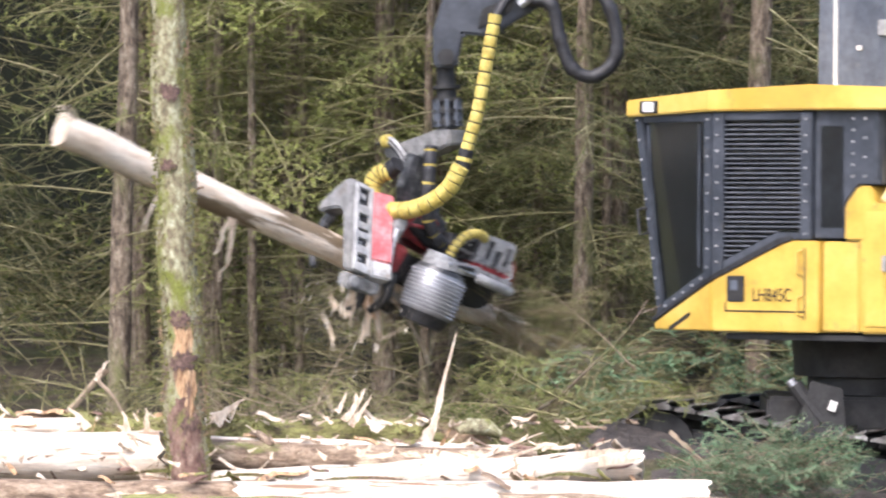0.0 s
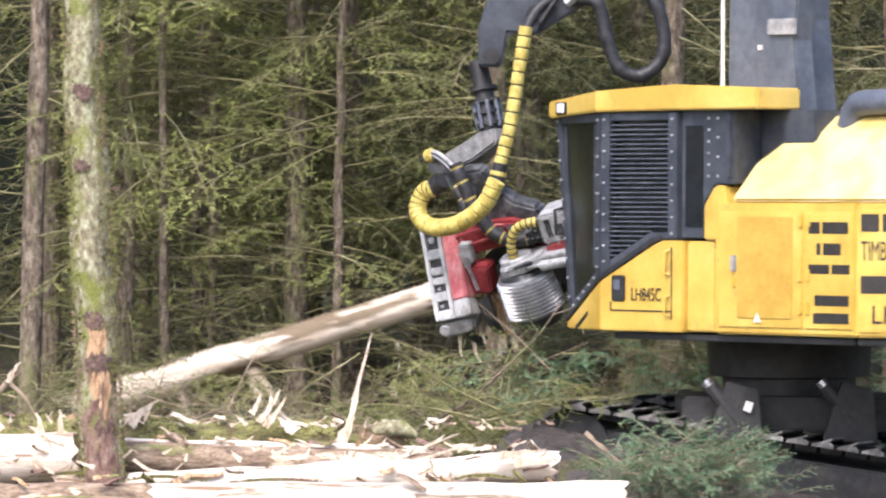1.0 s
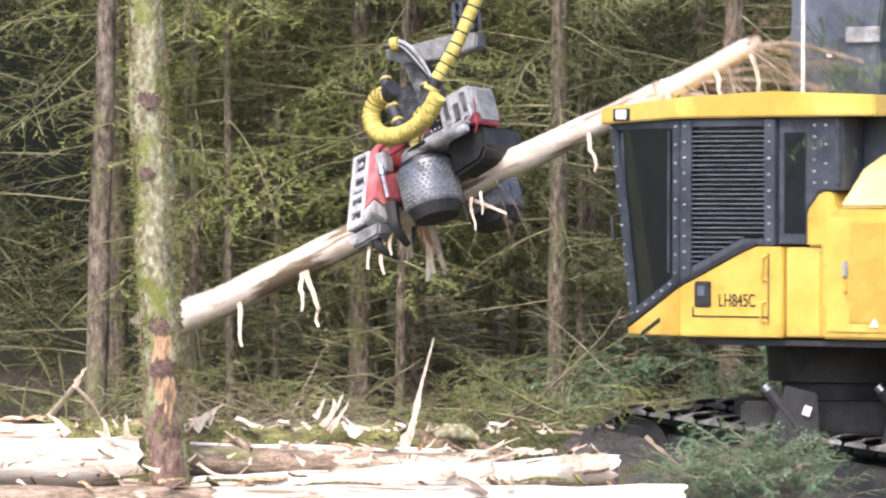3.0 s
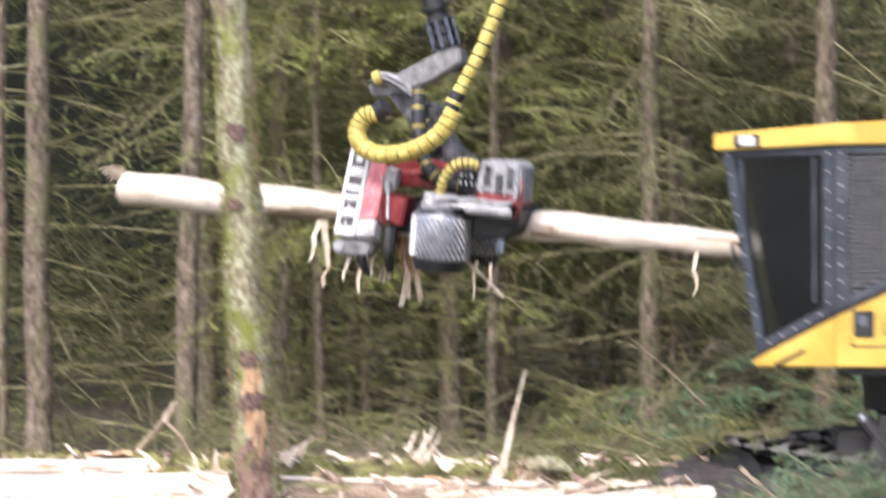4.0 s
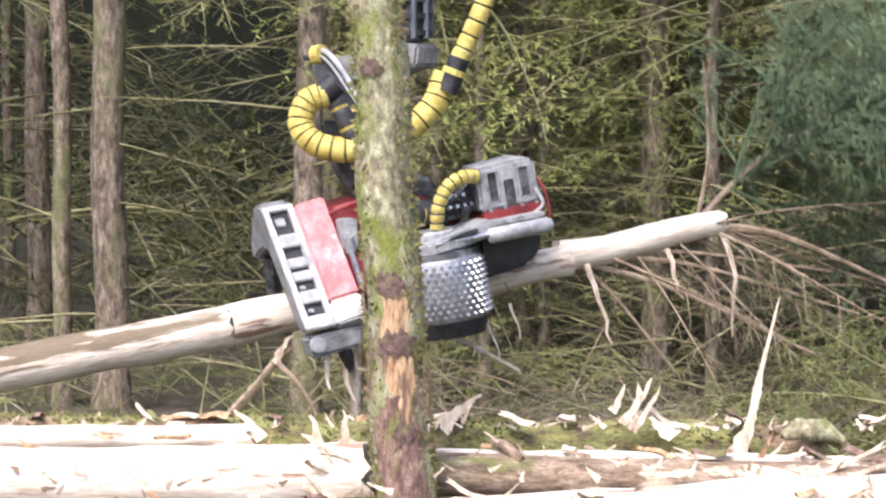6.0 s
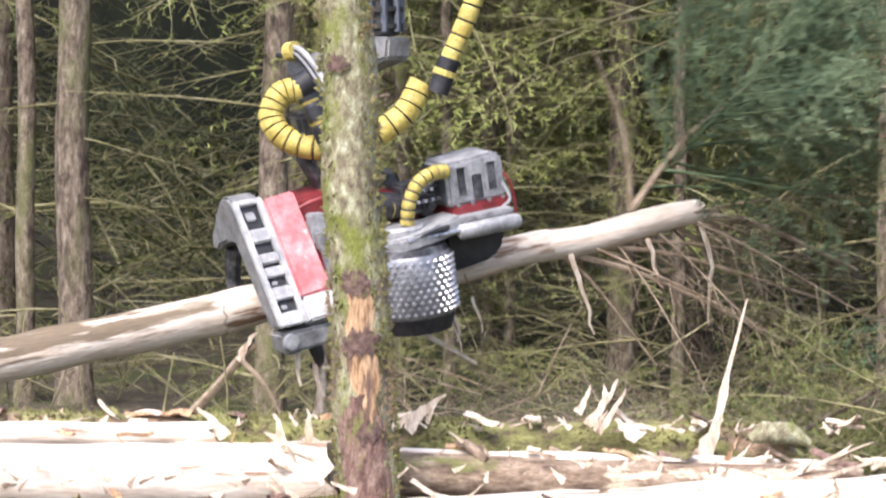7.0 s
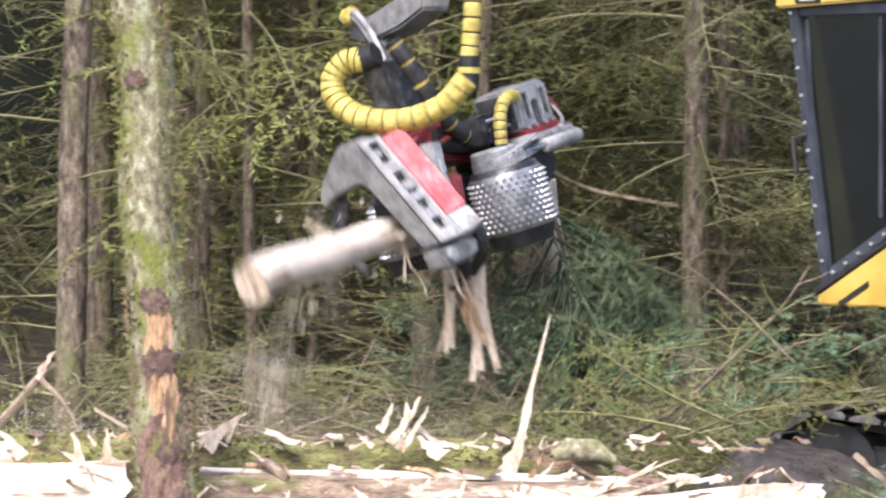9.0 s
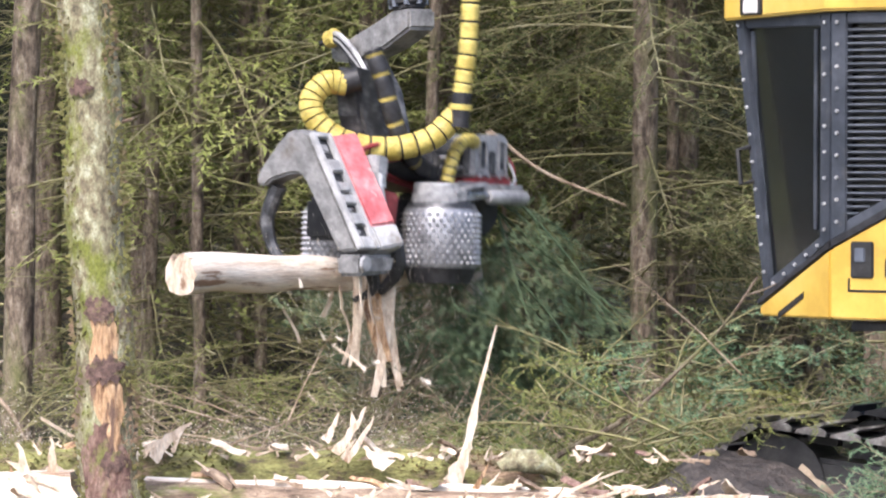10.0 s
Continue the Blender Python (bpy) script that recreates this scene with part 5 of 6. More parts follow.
    part("knife_foot", b, "flank", h, "worn grey foot of the frame", bevel=0.025)
    b = Build()
    b.tube([(-0.80, -0.575, -0.19), (-0.80, -0.545, -0.19)], 0.055, 14)
    part("pivot_pin", b, "grey", h, bevel=0.006)
    b = Build()
    b.tube(curve_points([(-0.78, 0.24, 0.34), (-0.78, 0.33, 0.12), (-0.77, 0.30, -0.06), (-0.76, 0.22, -0.18)], 14), [0.060 - 0.002 * i for i in range(14)], 8)
    part("delimbing_knife", b, "dark_steel", h, "curved far delimbing knife", smooth=True)
    b = Build()
    b.tube(curve_points([(-0.62, -0.46, -0.20), (-0.58, -0.46, -0.36), (-0.56, -0.28, -0.44)], 10), [0.055 - 0.004 * i for i in range(10)], 8)
    part("delimbing_knife", b, "black", h, smooth=True)
    b = Build()
    b.tube(curve_points([(-0.36, -0.44, 0.02), (-0.34, -0.48, -0.22), (-0.36, -0.34, -0.38)], 10), [0.07 - 0.004 * i for i in range(10)], 8)
    part("lower_knife", b, "black", h, smooth=True)
    # red main frame
    b = Build()
    b.prism([(-0.50, 0.38), (-0.10, 0.40), (0.30, 0.32), (0.44, 0.40), (0.30, 0.54), (0.05, 0.64), (-0.12, 0.66), (-0.50, 0.62)], -0.20, 0.22)
    part("main_frame", b, "red", h, "red main frame", bevel=0.025)
    b = Build()
    b.prism([(-0.47, 0.06), (-0.27, 0.04), (-0.23, 0.30), (-0.47, 0.34)], -0.40, -0.18)
    part("knife_bracket", b, "red", h, "small red bracket", bevel=0.018)
    b = Build()
    b.box((-0.12, 0.02, 0.12), (0.66, 0.50, 0.30))
    part("inner_housing", b, "black", h, bevel=0.03)
    b = Build()
    b.tube(curve_points([(-0.50, -0.27, 0.60), (-0.40, -0.30, 0.635), (-0.12, -0.30, 0.66), (0.02, -0.29, 0.64), (0.0, -0.29, 0.57), (-0.14, -0.30, 0.55), (-0.38, -0.30, 0.52), (-0.48, -0.28, 0.53)], 34), 0.018, 8)
    part("hose_guard", b, "red", h, smooth=True)
    b = Build()
    b.box((-0.42, -0.33, 0.46), (0.12, 0.12, 0.20), Euler((0, 0.12, 0)).to_matrix())
    part("valve_block", b, "grey", h, bevel=0.012)
    b = Build()
    b.tube([(-0.43, -0.38, 0.36), (-0.40, -0.42, 0.10)], [0.022, 0.022], 8)
    b.tube([(-0.43, -0.38, 0.44), (-0.43, -0.385, 0.34)], [0.038, 0.038], 10)
    part("knife_cylinder", b, "bright", h, smooth=True)
    b = Build()
    b.tube([(-0.18, -0.16, 0.56), (0.06, -0.22, 0.50), (0.30, -0.26, 0.46)], [0.085, 0.10, 0.085], 14)
    part("tilt_cylinder", b, "rubber", h, smooth=True)
    # feed rollers
    rollers = []
    for y, rad in ((-0.47, 0.266), (0.42, 0.266)):
        b = Build()
        b.tube([(0.15, y, -0.20), (0.15, y, -0.18), (0.15, y, 0.19), (0.15, y, 0.21)], [rad * 0.95, rad, rad, rad * 0.95], 40)
        roll = part("feed_roller", b, "roller", h, "studded steel feed roller", smooth=True)
        rollers.append((roll, y, rad))
        s = Build()
        for j in range(10):
            for i in range(32):
                a = 2 * math.pi * (i + 0.5 * (j % 2)) / 32
                c = Vector((0.15 + rad * math.cos(a), y + rad * math.sin(a), -0.165 + j * 0.037))
                d = Vector((math.cos(a), math.sin(a), 0))
                t = Vector((-math.sin(a), math.cos(a), 0))
                z = Vector((0, 0, 1))
                s.add([c + t * 0.017, c + z * 0.017, c - t * 0.017, c - z * 0.017, c + d * 0.024], [(0, 1, 4), (1, 2, 4), (2, 3, 4), (3, 0, 4)])
        tagged(part("stud_field", s, "bright", roll), kind="stuff")
        b = Build()
        b.tube([(0.15, y, -0.31), (0.15, y, -0.20)], [rad * 0.80, rad * 0.95], 28)
        part("roller_rim", b, "rubber", h, smooth=True)
        b = Build()
        b.tube([(0.15, y, 0.21), (0.15, y, 0.25), (0.15, y, 0.255), (0.15, y, 0.30)], [rad * 0.94, rad * 0.88, rad * 0.76, rad * 0.72], 28)
        part("roller_motor", b, "dark_steel", h, smooth=True)
        b = Build()
        b.tube([(0.11, y + 0.02, 0.30), (0.11, y + 0.02, 0.375), (0.11, y + 0.02, 0.39)], [0.160, 0.160, 0.145], 24)
        part("motor_cap", b, "grey", h, "pale round motor cap", smooth=True)
    # roller arm: a tapered plate above the near roller
    plan = [(0.15 + 0.21 * math.cos(w), -0.47 + 0.21 * math.sin(w)) for w in [math.pi * (0.5 + k / 9) for k in range(10)]] + [(0.47, -0.645), (0.47, -0.38)]
    k = len(plan)
    b = Build()
    b.add([(x, y, 0.225 + 0.14 * (x + 0.06)) for x, y in plan] + [(x, y, 0.315 + 0.18 * (x + 0.06)) for x, y in plan],
          [tuple(reversed(range(k))), tuple(range(k, 2 * k))] + [(i, (i + 1) % k, (i + 1) % k + k, i + k) for i in range(k)])
    part("roller_arm", b, "grey", h, "grey tapered roller arm", bevel=0.014)
    b = Build()
    b.prism([(0.14, 0.325), (0.16, 0.345), (0.36, 0.375), (0.36, 0.345)], -0.690, -0.62)
    part("arm_recess", b, "dark_steel", h, bevel=0.008)
    b = Build()
    b.tube([(0.06, -0.655, 0.315), (0.44, -0.66, 0.315)], 0.020, 10)
    part("piston_rod", b, "bright", h, smooth=True)
    b = Build()
    b.tube([(0.43, -0.66, 0.305), (0.45, -0.66, 0.305), (0.84, -0.665, 0.305), (0.87, -0.665, 0.305)], [0.040, 0.052, 0.052, 0.036], 14)
    part("arm_cylinder", b, "grey", h, smooth=True)
    b = Build()
    b.box((0.64, -0.60, 0.378), (0.40, 0.12, 0.035))
    part("step_plate", b, "grey", h, "pale narrow plate over the cylinder", bevel=0.008)
    # saw box at the rear, open towards the hoses
    b = Build()
    b.prism([(0.462, 0.44), (0.885, 0.45), (0.874, 0.734), (0.80, 0.752), (0.461, 0.732)], -0.50, -0.14)
    part("saw_box", b, "grey", h, "ribbed grey box over the saw", bevel=0.022)
    b = Build()
    b.box((0.452, -0.32, 0.585), (0.014, 0.30, 0.25))
    part("box_side", b, "dark_steel", h, bevel=0.004)
    for x, w in ((0.525, 0.016), (0.60, 0.016), (0.745, 0.016), (0.82, 0.016)):
        b = Build()
        b.box((x, -0.508, 0.60), (w, 0.018, 0.20))
        part("rib", b, "grey", h, bevel=0.006)
    for x in (0.5625, 0.7825):
        # dark plate between ribs; shade of the recess is put into its colour
        b = Build()
        b.box((x, -0.503, 0.605), (0.058, 0.008, 0.19))
        part("rib_recess", b, "dark_steel", h, bevel=0.003)
        b = Build()
        b.box((x, -0.508, 0.70), (0.09, 0.02, 0.016))
        part("rib", b, "grey", h, bevel=0.006)
    b = Build()
    b.box((0.675, -0.503, 0.55), (0.07, 0.012, 0.16))
    part("hatch", b, "dark_steel", h, bevel=0.01)
    for x in (0.52, 0.62, 0.74, 0.84):
        b = Build()
        b.tube([(x, -0.50, 0.452), (x, -0.525, 0.452)], 0.014, 6)
        part("bolt", b, "bright", h)
    b = Build()
    b.prism([(0.47, 0.37), (0.88, 0.36), (0.89, 0.455), (0.48, 0.443)], -0.52, -0.16)
    part("red_plate", b, "red", h, bevel=0.012)
    b = Build()
    b.prism([(0.872, 0.40), (0.892, 0.40), (0.895, 0.70), (0.878, 0.72)], -0.44, -0.18)
    part("side_plate", b, "flank", h, bevel=0.006)
    b = Build()
    b.prism([(0.42, 0.00), (0.76, 0.04), (0.86, 0.14), (0.87, 0.35), (0.42, 0.35)], -0.44, 0.14)
    part("saw_housing", b, "black", h, bevel=0.03)
    b = Build()
    b.tube(curve_points([(0.88, -0.48, 0.60), (0.905, -0.52, 0.52), (0.91, -0.54, 0.36), (0.87, -0.56, 0.26)], 14), 0.010, 6)
    part("hose", b, "red", h, smooth=True)
    b = Build()
    b.tube(curve_points([(0.84, -0.53, 0.55), (0.87, -0.56, 0.44), (0.80, -0.57, 0.39)], 10), 0.012, 6)
    part("hose", b, "grey", h, smooth=True)
    b = ringed(curve_points([(0.47, -0.50, 0.685), (0.36, -0.53, 0.70), (0.24, -0.54, 0.655), (0.16, -0.54, 0.54), (0.13, -0.53, 0.40)], 50), 0.047)
    part("hose_sleeve", b, ["sleeve", "rubber"], h, "short yellow and black spiral sleeve", smooth=True)
    b = Build()
    b.box((0.33, -0.24, 0.52), (0.24, 0.22, 0.20))
    part("valve_bank", b, "dark_steel", h, bevel=0.02)
    for k in range(5):
        b = Build()
        b.tube(curve_points([(0.24 + 0.03 * k, -0.36, 0.45), (0.30 + 0.025 * k, -0.42, 0.56 + 0.015 * k), (0.44, -0.40, 0.50 + 0.035 * k)], 10), 0.013, 6)
        part("hose", b, "rubber", h, smooth=True)
    for i in range(7):
        b = Build()
        x, z = 0.27 + 0.05 * (i % 4), 0.50 + 0.07 * (i // 4)
        b.tube([(x, -0.36, z), (x + 0.01, -0.43, z + 0.01)], [0.018, 0.013], 6)
        part("fitting", b, "bright", h)
    for k, (x, y, ln, w) in enumerate(((-0.74, -0.44, 0.30, 0.026), (-0.60, -0.42, 0.40, 0.030), (-0.52, -0.36, 0.24, 0.022), (0.46, -0.30, 0.34, 0.014), (0.62, -0.34, 0.24, 0.013))):
        q = ribbon([Vector((x + 0.05 * math.sin(i * 0.8 + k) * ln, y - 0.01 * i, -0.20 - ln * i / 7)) for i in range(8)], w, 0.10)
        part("bark_strip", q, "splinter", h, "pale bark strip caught on the knives")
    b = ringed(curve_points([(0.22, -0.30, 0.47), (0.06, -0.34, 0.50), (-0.10, -0.33, 0.62), (-0.20, -0.29, 0.85), (-0.26, -0.24, 1.10), (-0.30, -0.18, 1.30)], 60), 0.066, 8)
    b.m = [1 - m for m in b.m]
    part("riser_hose", b, ["sleeve", "rubber"], h, "thick black hose with yellow bands up to the hanger", smooth=True)
    b = Build()
    b.prism([(-0.36, 1.18), (-0.12, 1.16), (-0.04, 0.94), (0.10, 0.78), (0.30, 0.68), (0.34, 0.54), (0.02, 0.50), (-0.20, 0.58), (-0.32, 0.84)], -0.10, 0.12)
    part("tilt_link", b, "dark_steel", h, "curved dark tilt link above the frame", bevel=0.03)
    rq = random.Random(31)
    tw = [(rq.choice(BARE), aim((rq.uniform(0.3, 0.9), rq.uniform(-0.3, 0.3), -0.08), rq.uniform(-60, 60), rq.uniform(-95, -55), 0, rq.uniform(0.3, 0.55))) for _ in range(7)]
    tagged(gather("caught_debris", tw, ("twig_brown", "needle"), h), "brown twigs caught under the saw", kind="stuff")
    return h, rollers


boom, hanger, drop_hose, loop_hose, head, feed_rollers = build_boom(), build_hanger(), build_drop_hose(), build_loop(), *build_head()

# ---- the stem that is worked: butt part and top part, meeting at the later cut ----
LB, LT, LE = 4.1, 2.4, 1.2   # butt, middle, broken end


def bark_strip(parent, p, ln, seed, w=0.03):
    rr = random.Random(seed)
    p = Vector(p)
    pts = [p + Vector((rr.uniform(-0.006, 0.006) * i + 0.06 * math.sin(i * 0.5 + seed) * ln, -0.01 * i, -ln * i / 7)) for i in range(8)]
    return part("bark_strip", ribbon(pts, w), "splinter", parent, "torn hanging strip of pale bark")


b = log_mesh(LB, 0.155, 0.140, 41, "wood", ragged=0.02)
b.v = [(x - LB, y, z) for x, y, z in b.v]
M["stem"] = material("half_debarked_stem", [(0.2, (0.58, 0.46, 0.34)), (0.5, (0.76, 0.65, 0.53)), (0.8, (0.83, 0.76, 0.66))], 9, (0.5, 0.75), bump=0.6, stretch=(0.25, 2.0, 2.0), grain=0.2, second=((0.20, 0.15, 0.095), 1.7, 0.525, 0.57), third=((0.31, 0.26, 0.19), 7.0, 0.60, 0.66))
butt = part("cut_log", b, ["stem", "splinter"], None, smooth=True)
tagged(butt, "freshly delimbed spruce stem with patches of bark", "tree stem")
bark_strip(butt, (-2.95, -0.1, -0.12), 0.45, 1)
bark_strip(butt, (-2.1, -0.1, -0.12), 0.38, 2)
bark_strip(butt, (-2.0, -0.1, -0.12), 0.60, 5)
for k in range(5):
    q = Build()
    z = 0.05 + 0.025 * k
    q.tube(curve_points([(-LB + 0.05, -0.1, z), (-LB - 0.05, -0.12, z + 0.06), (-LB - 0.10 - 0.03 * k, -0.12, z + 0.02)], 6), 0.006, 4)
    part("torn_fibre", q, "splinter", butt)

b = log_mesh(LT, 0.140, 0.105, 43, "wood", ragged=0.03)
top = part("felled_spruce", b, ["wood", "splinter"], None, smooth=True)
tagged(top, "delimbed upper spruce stem gripped by the head", "tree stem")
bark_strip(top, (1.6, -0.1, -0.08), 0.40, 10, 0.022)
b = log_mesh(LE, 0.105, 0.085, 44, "wood", ragged=0.03)
snapped = part("snapped_log", b, ["wood", "splinter"], None, smooth=True)
tagged(snapped, "snapped end of the spruce stem with ragged brown branches", "tree stem")
for k, (x, ln) in enumerate(((0.2, 0.55), (0.75, 0.34), (1.14, 0.66))):
    bark_strip(snapped, (x, -0.1, -0.08), ln, 11 + k, 0.022)
rr = random.Random(9)
items = []
for i in range(16):      # limbs left near the broken end
    items.append((rr.choice(BARE), aim((rr.uniform(0.1, 1.2), 0, 0), rr.uniform(-60, 60), rr.uniform(-75, -20), rr.uniform(-60, 60), rr.uniform(0.5, 1.1))))
for i in range(10):
    items.append((rr.choice(THIN), aim((rr.uniform(0.8, 1.2), 0, 0), rr.uniform(-50, 50), rr.uniform(-50, 5), rr.uniform(-60, 60), rr.uniform(0.7, 1.2))))
tagged(gather("limb_tangle", items, ("twig_brown", "needle"), snapped), "tangle of thin brown limbs", kind="stuff")
for p, q2, r in (((1.15, 0, 0), (2.3, -0.1, -0.60), 0.032), ((0.1, 0, -0.05), (1.7, -0.2, -1.0), 0.024), ((0.2, 0, -0.05), (1.9, -0.1, -0.45), 0.018), ((0.3, 0, -0.05), (2.0, -0.2, -0.75), 0.020), ((0.1, 0, -0.05), (0.7, -0.1, -0.95), 0.018)):
    q = Build()
    p, q2 = Vector(p), Vector(q2)
    q.tube(curve_points([p, p.lerp(q2, 0.4) + Vector((0, 0, 0.08)), q2], 10), [r * (1 - 0.07 * i) for i in range(10)], 6)
    part("limb", q, "twig_brown", snapped, smooth=True)


# the torn treetop hangs on behind the head by its bark
b = Build()
b.tube(curve_points([(0, 0, 0), (0.6, 0.02, 0.05), (1.2, 0.0, -0.02), (1.8, 0.03, 0.06)], 14), [0.024 - 0.0014 * i for i in range(14)], 8, rough=0.1)
crown = part("torn_spruce", b, "twig_brown", None, smooth=True)
tagged(crown, "torn-off treetop with drooping blue-green boughs", "treetop")
rr = random.Random(19)
boughs = []
for i in range(84):
    x = 0.15 + 1.7 * rr.random() ** 0.8
    boughs.append((rr.choice(LUSH + THICK), aim((x, 0, 0), rr.uniform(-75, 75), rr.uniform(-60, 60), rr.uniform(-60, 60), rr.uniform(0.65, 1.15) * (1.15 - 0.22 * x))))
for p, q2, r in (((0.0, 0, 0.0), (0.62, -0.1, 0.90), 0.018),):
    q = Build()
    p, q2 = Vector(p), Vector(q2)
    q.tube(curve_points([p, p.lerp(q2, 0.45) + Vector((0.05, 0, -0.05)), q2], 10), [r * (1 - 0.07 * i) for i in range(10)], 6)
    part("limb", q, "twig_brown", crown, smooth=True)
tagged(gather("green_foliage", boughs, ("needle_top", "needle_top"), crown), "dense blue-green needled boughs", kind="stuff")


rib = part("bark_ribbon", ribbon([Vector((0.16 * math.sin(i * 0.25) - 0.03 * i, -0.004 * i, -0.10 * i)) for i in range(14)], 0.035, 0.05, 0.008), "splinter")
tagged(rib, "long pale ribbon of bark peeling from the stem", "bark strip")


# torn bark that dangles from the knives
bundle = empty("bark_bundle", Matrix())
tagged(bundle, "bundle of torn pale bark strips dangling under the knives", "bark strips")
rr = random.Random(33)
for k in range(11):
    ln = rr.uniform(0.28, 0.86)
    x0, bend = rr.uniform(-0.12, 0.12), rr.uniform(-0.16, 0.16)
    pts = [Vector((x0 * (1 + 0.5 * i / 9) + bend * (i / 9) ** 2, rr.uniform(-0.01, 0.01) + 0.012 * k, -ln * i / 9 + 0.05)) for i in range(10)]
    part("bark_strip", ribbon(pts, rr.uniform(0.030, 0.066), 0.07, 0.008), rr.choice(("splinter", "splinter", "scar")), bundle)


M["dust"] = material("brown_bark_dust", [(0.2, (0.34, 0.28, 0.21)), (0.8, (0.52, 0.45, 0.36))], 12, (0.8, 0.95), bump=0)
M["sawdust"] = material("pale_sawdust", [(0.2, (0.66, 0.56, 0.43)), (0.8, (0.82, 0.76, 0.66))], 12, (0.7, 0.9), bump=0)


# boughs still on the stem at the start; the knives strip them and they drop to the ground
stripped = []
rr = random.Random(63)
for k in range(16):
    bough = gather("stripped_bough", [(rr.choice(LUSH + THIN + THICK), aim((rr.uniform(-0.15, 0.15), 0, rr.uniform(-0.1, 0.1)), rr.uniform(-120, 60), rr.uniform(-70, 70), rr.uniform(-60, 60), rr.uniform(0.3, 0.6))) for _ in range(11)], ("twig_brown", "needle_pale" if k % 3 else "needle"))
    tagged(bough, "stripped spruce bough with brown twigs and green needles", "bough", group="stripped boughs")
    stripped.append(bough)


# ---- falling chips ----
def chip(seed, big, puff=False, dust="sawdust", spread=1.0):
    rr = random.Random(seed)
    ln, w = (rr.uniform(0.10, 0.34), rr.uniform(0.010, 0.022)) if big else (rr.uniform(0.02, 0.08), rr.uniform(0.006, 0.016))
    b = ribbon([Vector((0.05 * ln * math.sin(i * 0.6 + seed), 0.02 * i * ln, ln * (i / 5 - 0.5))) for i in range(6)], w, 0.12, 0.006)
    if puff:
        for i in range(620):
            p = Vector((rr.gauss(0, 0.24) * spread, rr.gauss(0, 0.12) * spread, rr.gauss(0, 0.24)))
            e = rr.uniform(0.002, 0.008)
            b.add([p, p + Vector((e, 0, 0.4 * e)), p + Vector((0.2 * e, 0.5 * e, 1.4 * e)), p + Vector((0.3 * e, -0.6 * e, 0.5 * e))], [(0, 1, 2), (0, 2, 3), (0, 3, 1), (1, 3, 2)])
        return tagged(part("sawdust_puff", b, dust), "puff of pale sawdust flying from the saw" if dust == "sawdust" else "puff of brown bark dust under the head", "sawdust", kind="stuff")
    ob = part("bark_flake" if big else "wood_chip", b, "splinter" if big else "sawdust")
    return tagged(ob, "long pale strip of bark falling from the head" if big else "small pale wood chip flying from the head", "wood chip", group="falling chips")


# ---- what moves ----
def glide(rows, t):
    """Value between two rows of a table."""
    for a, b in zip(rows, rows[1:]):
        if a[0] <= t <= b[0]:
            k = (t - a[0]) / (b[0] - a[0])
            return [u + (v - u) * k for u, v in zip(a[1:], b[1:])]
    return list(rows[0][1:] if t < rows[0][0] else rows[-1][1:])


